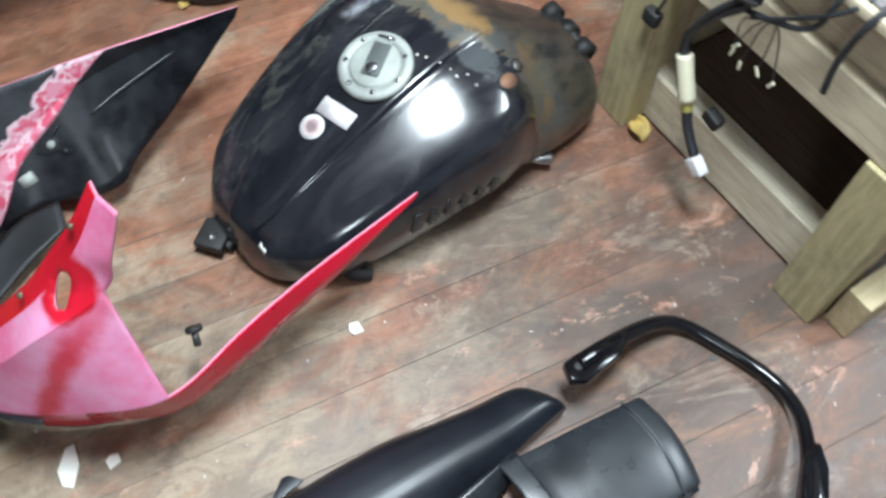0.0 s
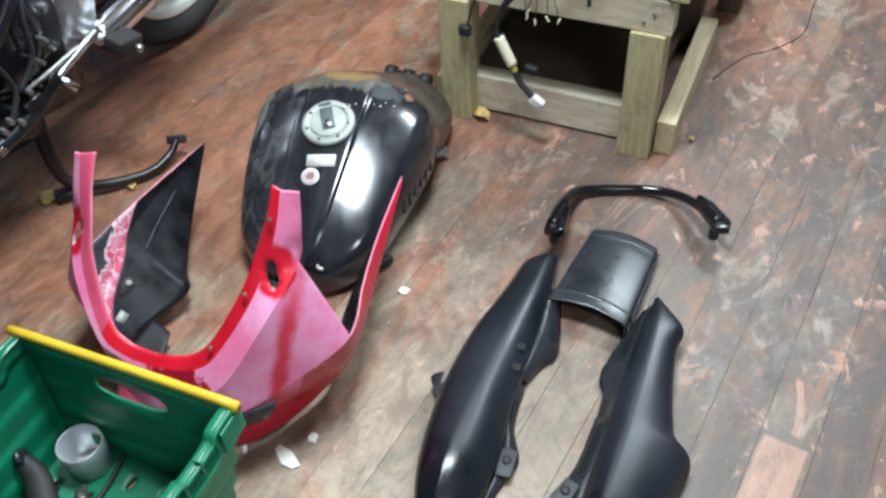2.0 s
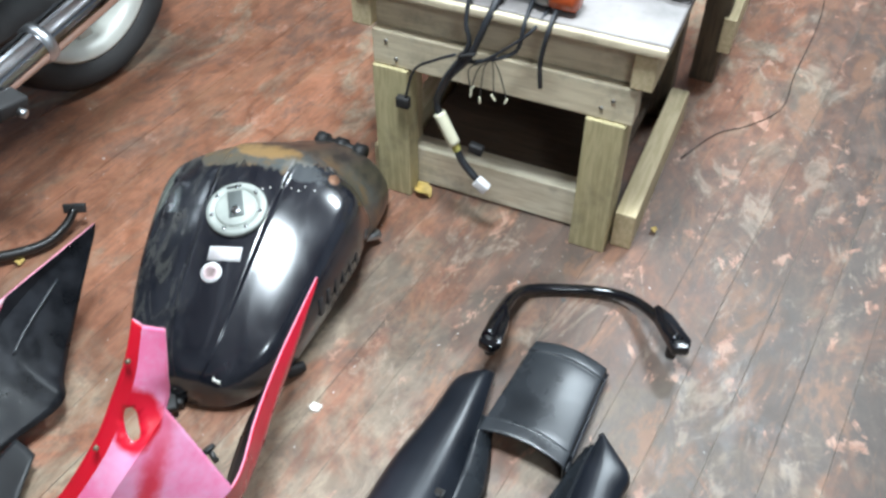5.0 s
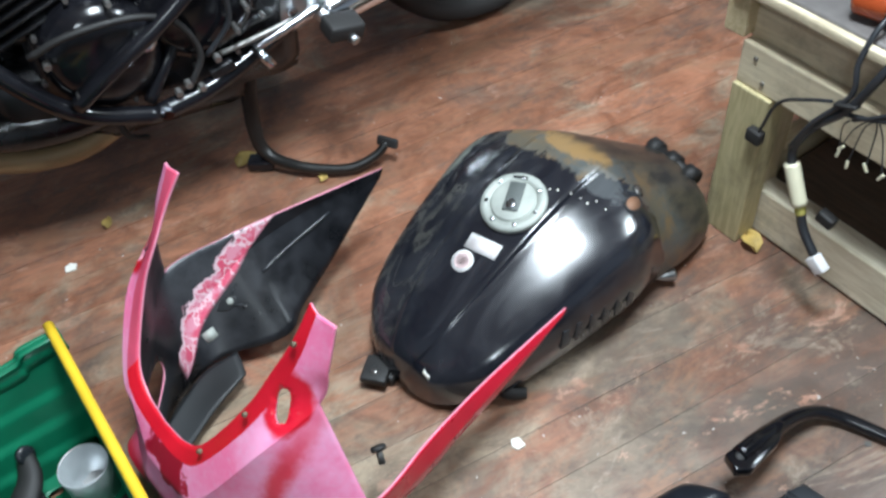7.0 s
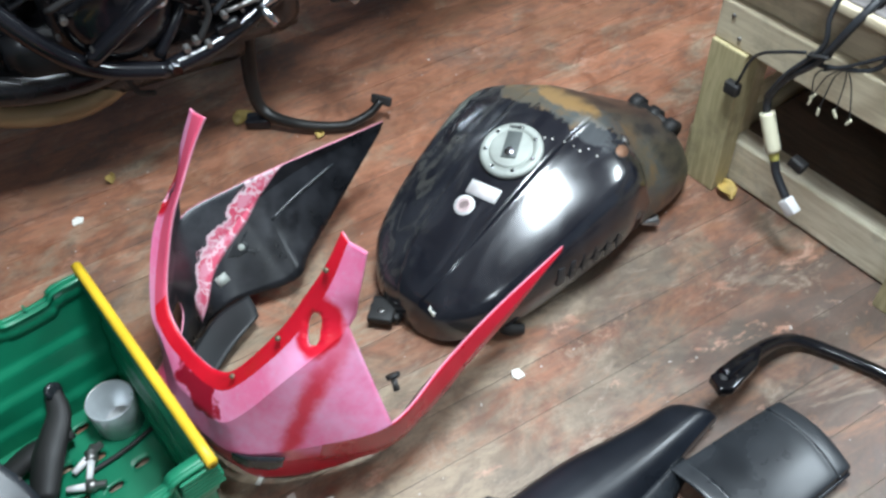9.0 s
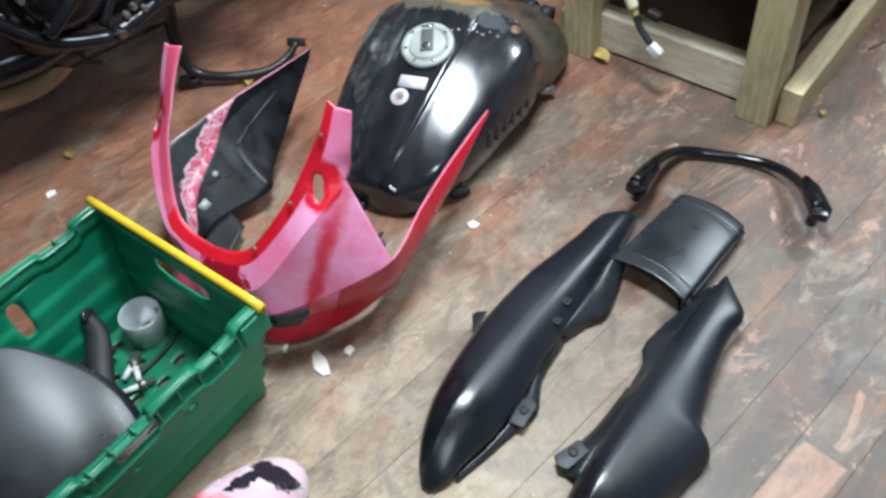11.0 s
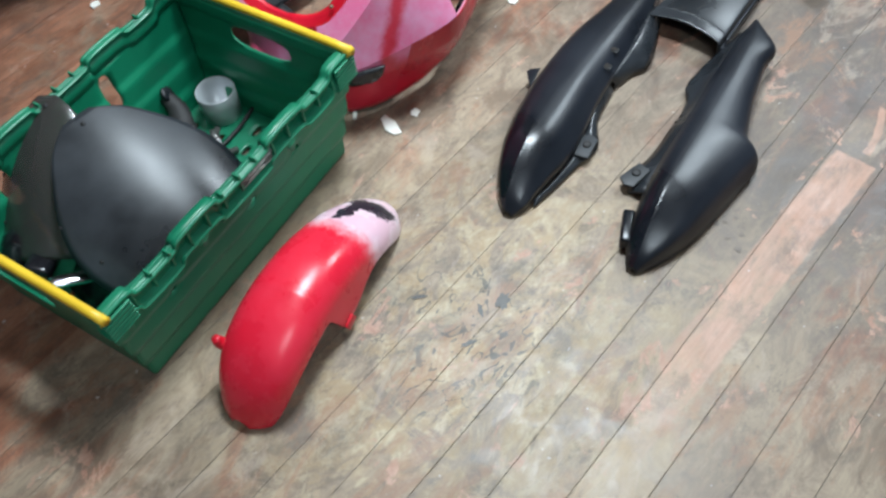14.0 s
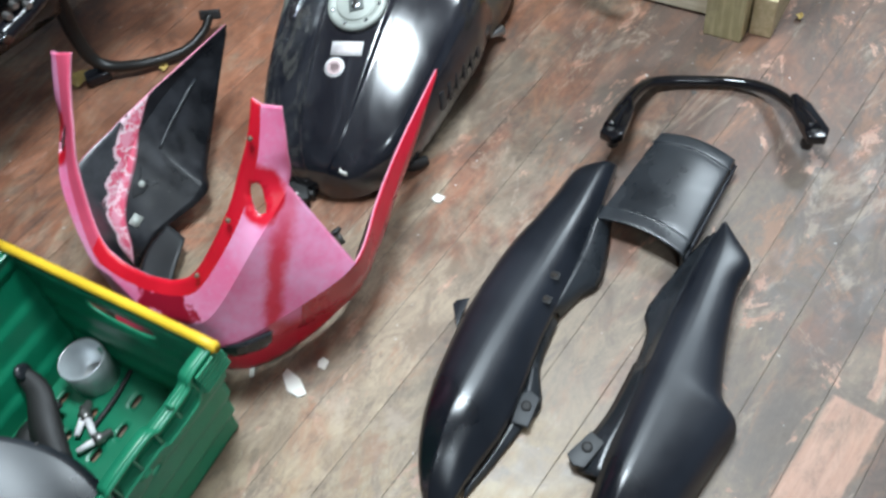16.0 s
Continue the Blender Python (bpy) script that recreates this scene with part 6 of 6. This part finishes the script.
    # stand
    stand = part("centre_stand", tube([(0.150, 1.385, 0.300), (0.138, 1.375, 0.20), (0.118, 1.35, 0.09), (0.128, 1.325, 0.035), (0.180, 1.265, 0.022), (0.255, 1.218, 0.018), (0.310, 1.208, 0.030), (0.343, 1.212, 0.048)], [0.019, 0.018, 0.015, 0.013, 0.011, 0.010, 0.0095, 0.009], sides=12, steps=7), M_STAND, ob, "black tubular stand resting on the boards")
    part("stand_pad", box((0.010, 0.046, 0.020), pose(0.345, 1.212, 0.050, 0, 25, 35), 0.003), M_BLACK, stand)
    part("stand_foot", box((0.052, 0.034, 0.024), pose(0.110, 1.337, 0.014, 0, 0, -30), 0.006), M_BLACK_GLOSS, stand)


motorcycle()


# ---- litter on the boards ----
def chip(x, y, size, turn, outline):
    ob = new("plaster_chip", finish(slab([(px * size, py * size) for px, py in outline], 0.0005, 0.004, pose(x, y, 0, 0, 0, turn), 0.0006), "plaster_chip", M_CHIP, False))
    tagged(ob, "broken white plaster chip lying on the boards", "chip", "plaster chips")


WEDGE = [(-1.0, -0.40), (0.1, -0.50), (1.1, -0.15), (0.9, 0.25), (-0.2, 0.45), (-0.9, 0.1)]
STUB = [(-1.0, -0.7), (0.6, -0.8), (1.0, 0.3), (0.1, 0.9), (-0.8, 0.6)]
STRIP = [(-1.0, -0.12), (1.0, -0.16), (1.0, 0.14), (-1.0, 0.16)]
chip(-0.185, 0.492, 0.028, 68, WEDGE)
chip(-0.130, 0.476, 0.010, 20, STUB)
chip(0.230, 0.518, 0.011, 100, STUB)
chip(-0.193, 0.575, 0.025, 40, STRIP)
chip(-0.303, 1.265, 0.012, 0, STUB)
chip(0.086, 0.262, 0.006, 30, STUB)


def leaf(x, y, size, turn, label, lift):
    rng = random.Random(int(1000 * (x + 5)))
    rows = []
    for i in range(7):
        f = i / 6
        w = size * 0.42 * math.sin(math.pi * (0.06 + 0.88 * f)) * rng.uniform(0.8, 1.15)
        rows.append([(size * (f - 0.5), w * s, 0.003 + lift * (s * s) + lift * 0.6 * math.sin(3 * f + s)) for s in (-1, -0.5, 0, 0.5, 1)])
    bm = bmesh.new()
    add_grid(bm, dense(rows, 2, 2))
    bmesh.ops.transform(bm, matrix=pose(x, y, 0.002, 0, 0, turn), verts=bm.verts)
    ob = new("dry_leaf", finish(bm, "dry_leaf", M_LEAF))
    solid(ob, 0.0008, 0)
    tagged(ob, label, "leaf", "dry leaves")


leaf(0.797, 0.652, 0.045, 70, "curled dry yellow leaf lying by the bench post", 0.010)
leaf(0.943, 0.180, 0.016, 20, "small dry yellow leaf scrap on the boards", 0.003)
leaf(0.088, 1.369, 0.050, 15, "crumpled dry yellow leaf under the motorcycle", 0.010)
leaf(0.205, 1.232, 0.022, 40, "small dry yellow leaf by the stand", 0.004)
leaf(-0.214, 1.343, 0.028, 80, "small dry yellow leaf on the boards", 0.005)
leaf(0.135, 1.060, 0.020, 10, "small dry yellow leaf on the boards", 0.004)


def stain(x, y, radius, seed, stretch=1.0, turn=0, mat=None, rough=0.3):
    ob = new("oil_stain", finish(slab(blob(random.Random(seed), radius, 18, rough, stretch), 0.0002, 0.0008, pose(x, y, 0, 0, 0, turn)), "oil_stain", mat or M_STAIN, False))
    tagged(ob, "dark dried oil stain on the boards", "stain", "oil stains", "stuff")


stain(-0.361, 0.086, 0.011, 1, 1.35, 20)
stain(-0.396, 0.104, 0.0035, 2, 3.2, 55)
stain(-0.455, 0.082, 0.004, 3, 3.0, -30)
stain(-0.437, 0.200, 0.004, 4, 3.2, -35)
for k, (x, y, r) in enumerate(((-0.020, -0.105, 0.006), (-0.005, -0.115, 0.007), (-0.035, -0.135, 0.007), (-0.045, -0.160, 0.008), (-0.015, -0.150, 0.007), (0.010, -0.125, 0.005))):
    stain(x, y, r * 0.75, 40 + k, 1.0, 0, M_SPOT)
stain(0.675, 0.258, 0.005, 62)
stain(0.022, -0.403, 0.006, 63, 3.0, 75, M_GAP)


def floor_crack():
    line = [(1.20, 0.215, 0.001), (1.33, 0.175, 0.001), (1.40, 0.120, 0.001), (1.51, 0.072, 0.001), (1.68, 0.085, 0.001), (1.95, 0.095, 0.001), (2.20, 0.13, 0.001)]
    ob = new("loose_thread", finish(tube(line, 0.0014, sides=6, steps=5), "loose_thread", M_GAP))
    tagged(ob, "thin dark cord trailing over the boards", "cord")


floor_crack()

# ---- floor boards, each one a piece ----
floor = new("floor", finish(box((x1 - x0, y1 - y0, 0.10), pose((x0 + x1) / 2, (y0 + y1) / 2, -0.0516), 0), "floor", M_JOINT, False))
tagged(floor, "worn red-brown painted timber board floor", "floor", kind="structure")
PITCH, SEAM, GAP = 0.0885, 0.525, 0.0011
board_meshes = {}


def board(xa, xb, row, mat):
    length = round(xb - xa, 2)
    key = (length, mat.name)
    if key not in board_meshes:
        board_meshes[key] = finish(box((length - 0.0007, PITCH - GAP, 0.012), None, 0.0005), "plank", mat, False)
    ob = new("plank", board_meshes[key])
    ob.parent = floor
    ob.location = ((xa + xb) / 2, SEAM + (row + 0.5) * PITCH, -0.006 - 0.0002 * ((row * 7) % 3))


first, last = math.ceil((y0 - SEAM) / PITCH), math.floor((y1 - SEAM) / PITCH)
for row in range(first, last):
    rng = random.Random(row + 100)
    x = x0
    cuts = []
    while x < x1 - 0.3:
        x += rng.choice((3.6, 3.9, 4.2, 4.5)) if x > x0 else rng.choice((0.6, 1.2, 1.8, 2.9, 3.5, 4.2, 4.8))
        if x < x1 - 0.3 and not -1.2 < x < 1.4:
            cuts.append(round(x, 2))
    ends = [x0, *cuts, x1]
    for a, c in zip(ends, ends[1:]):
        board(a, c, row, M_FLOOR)
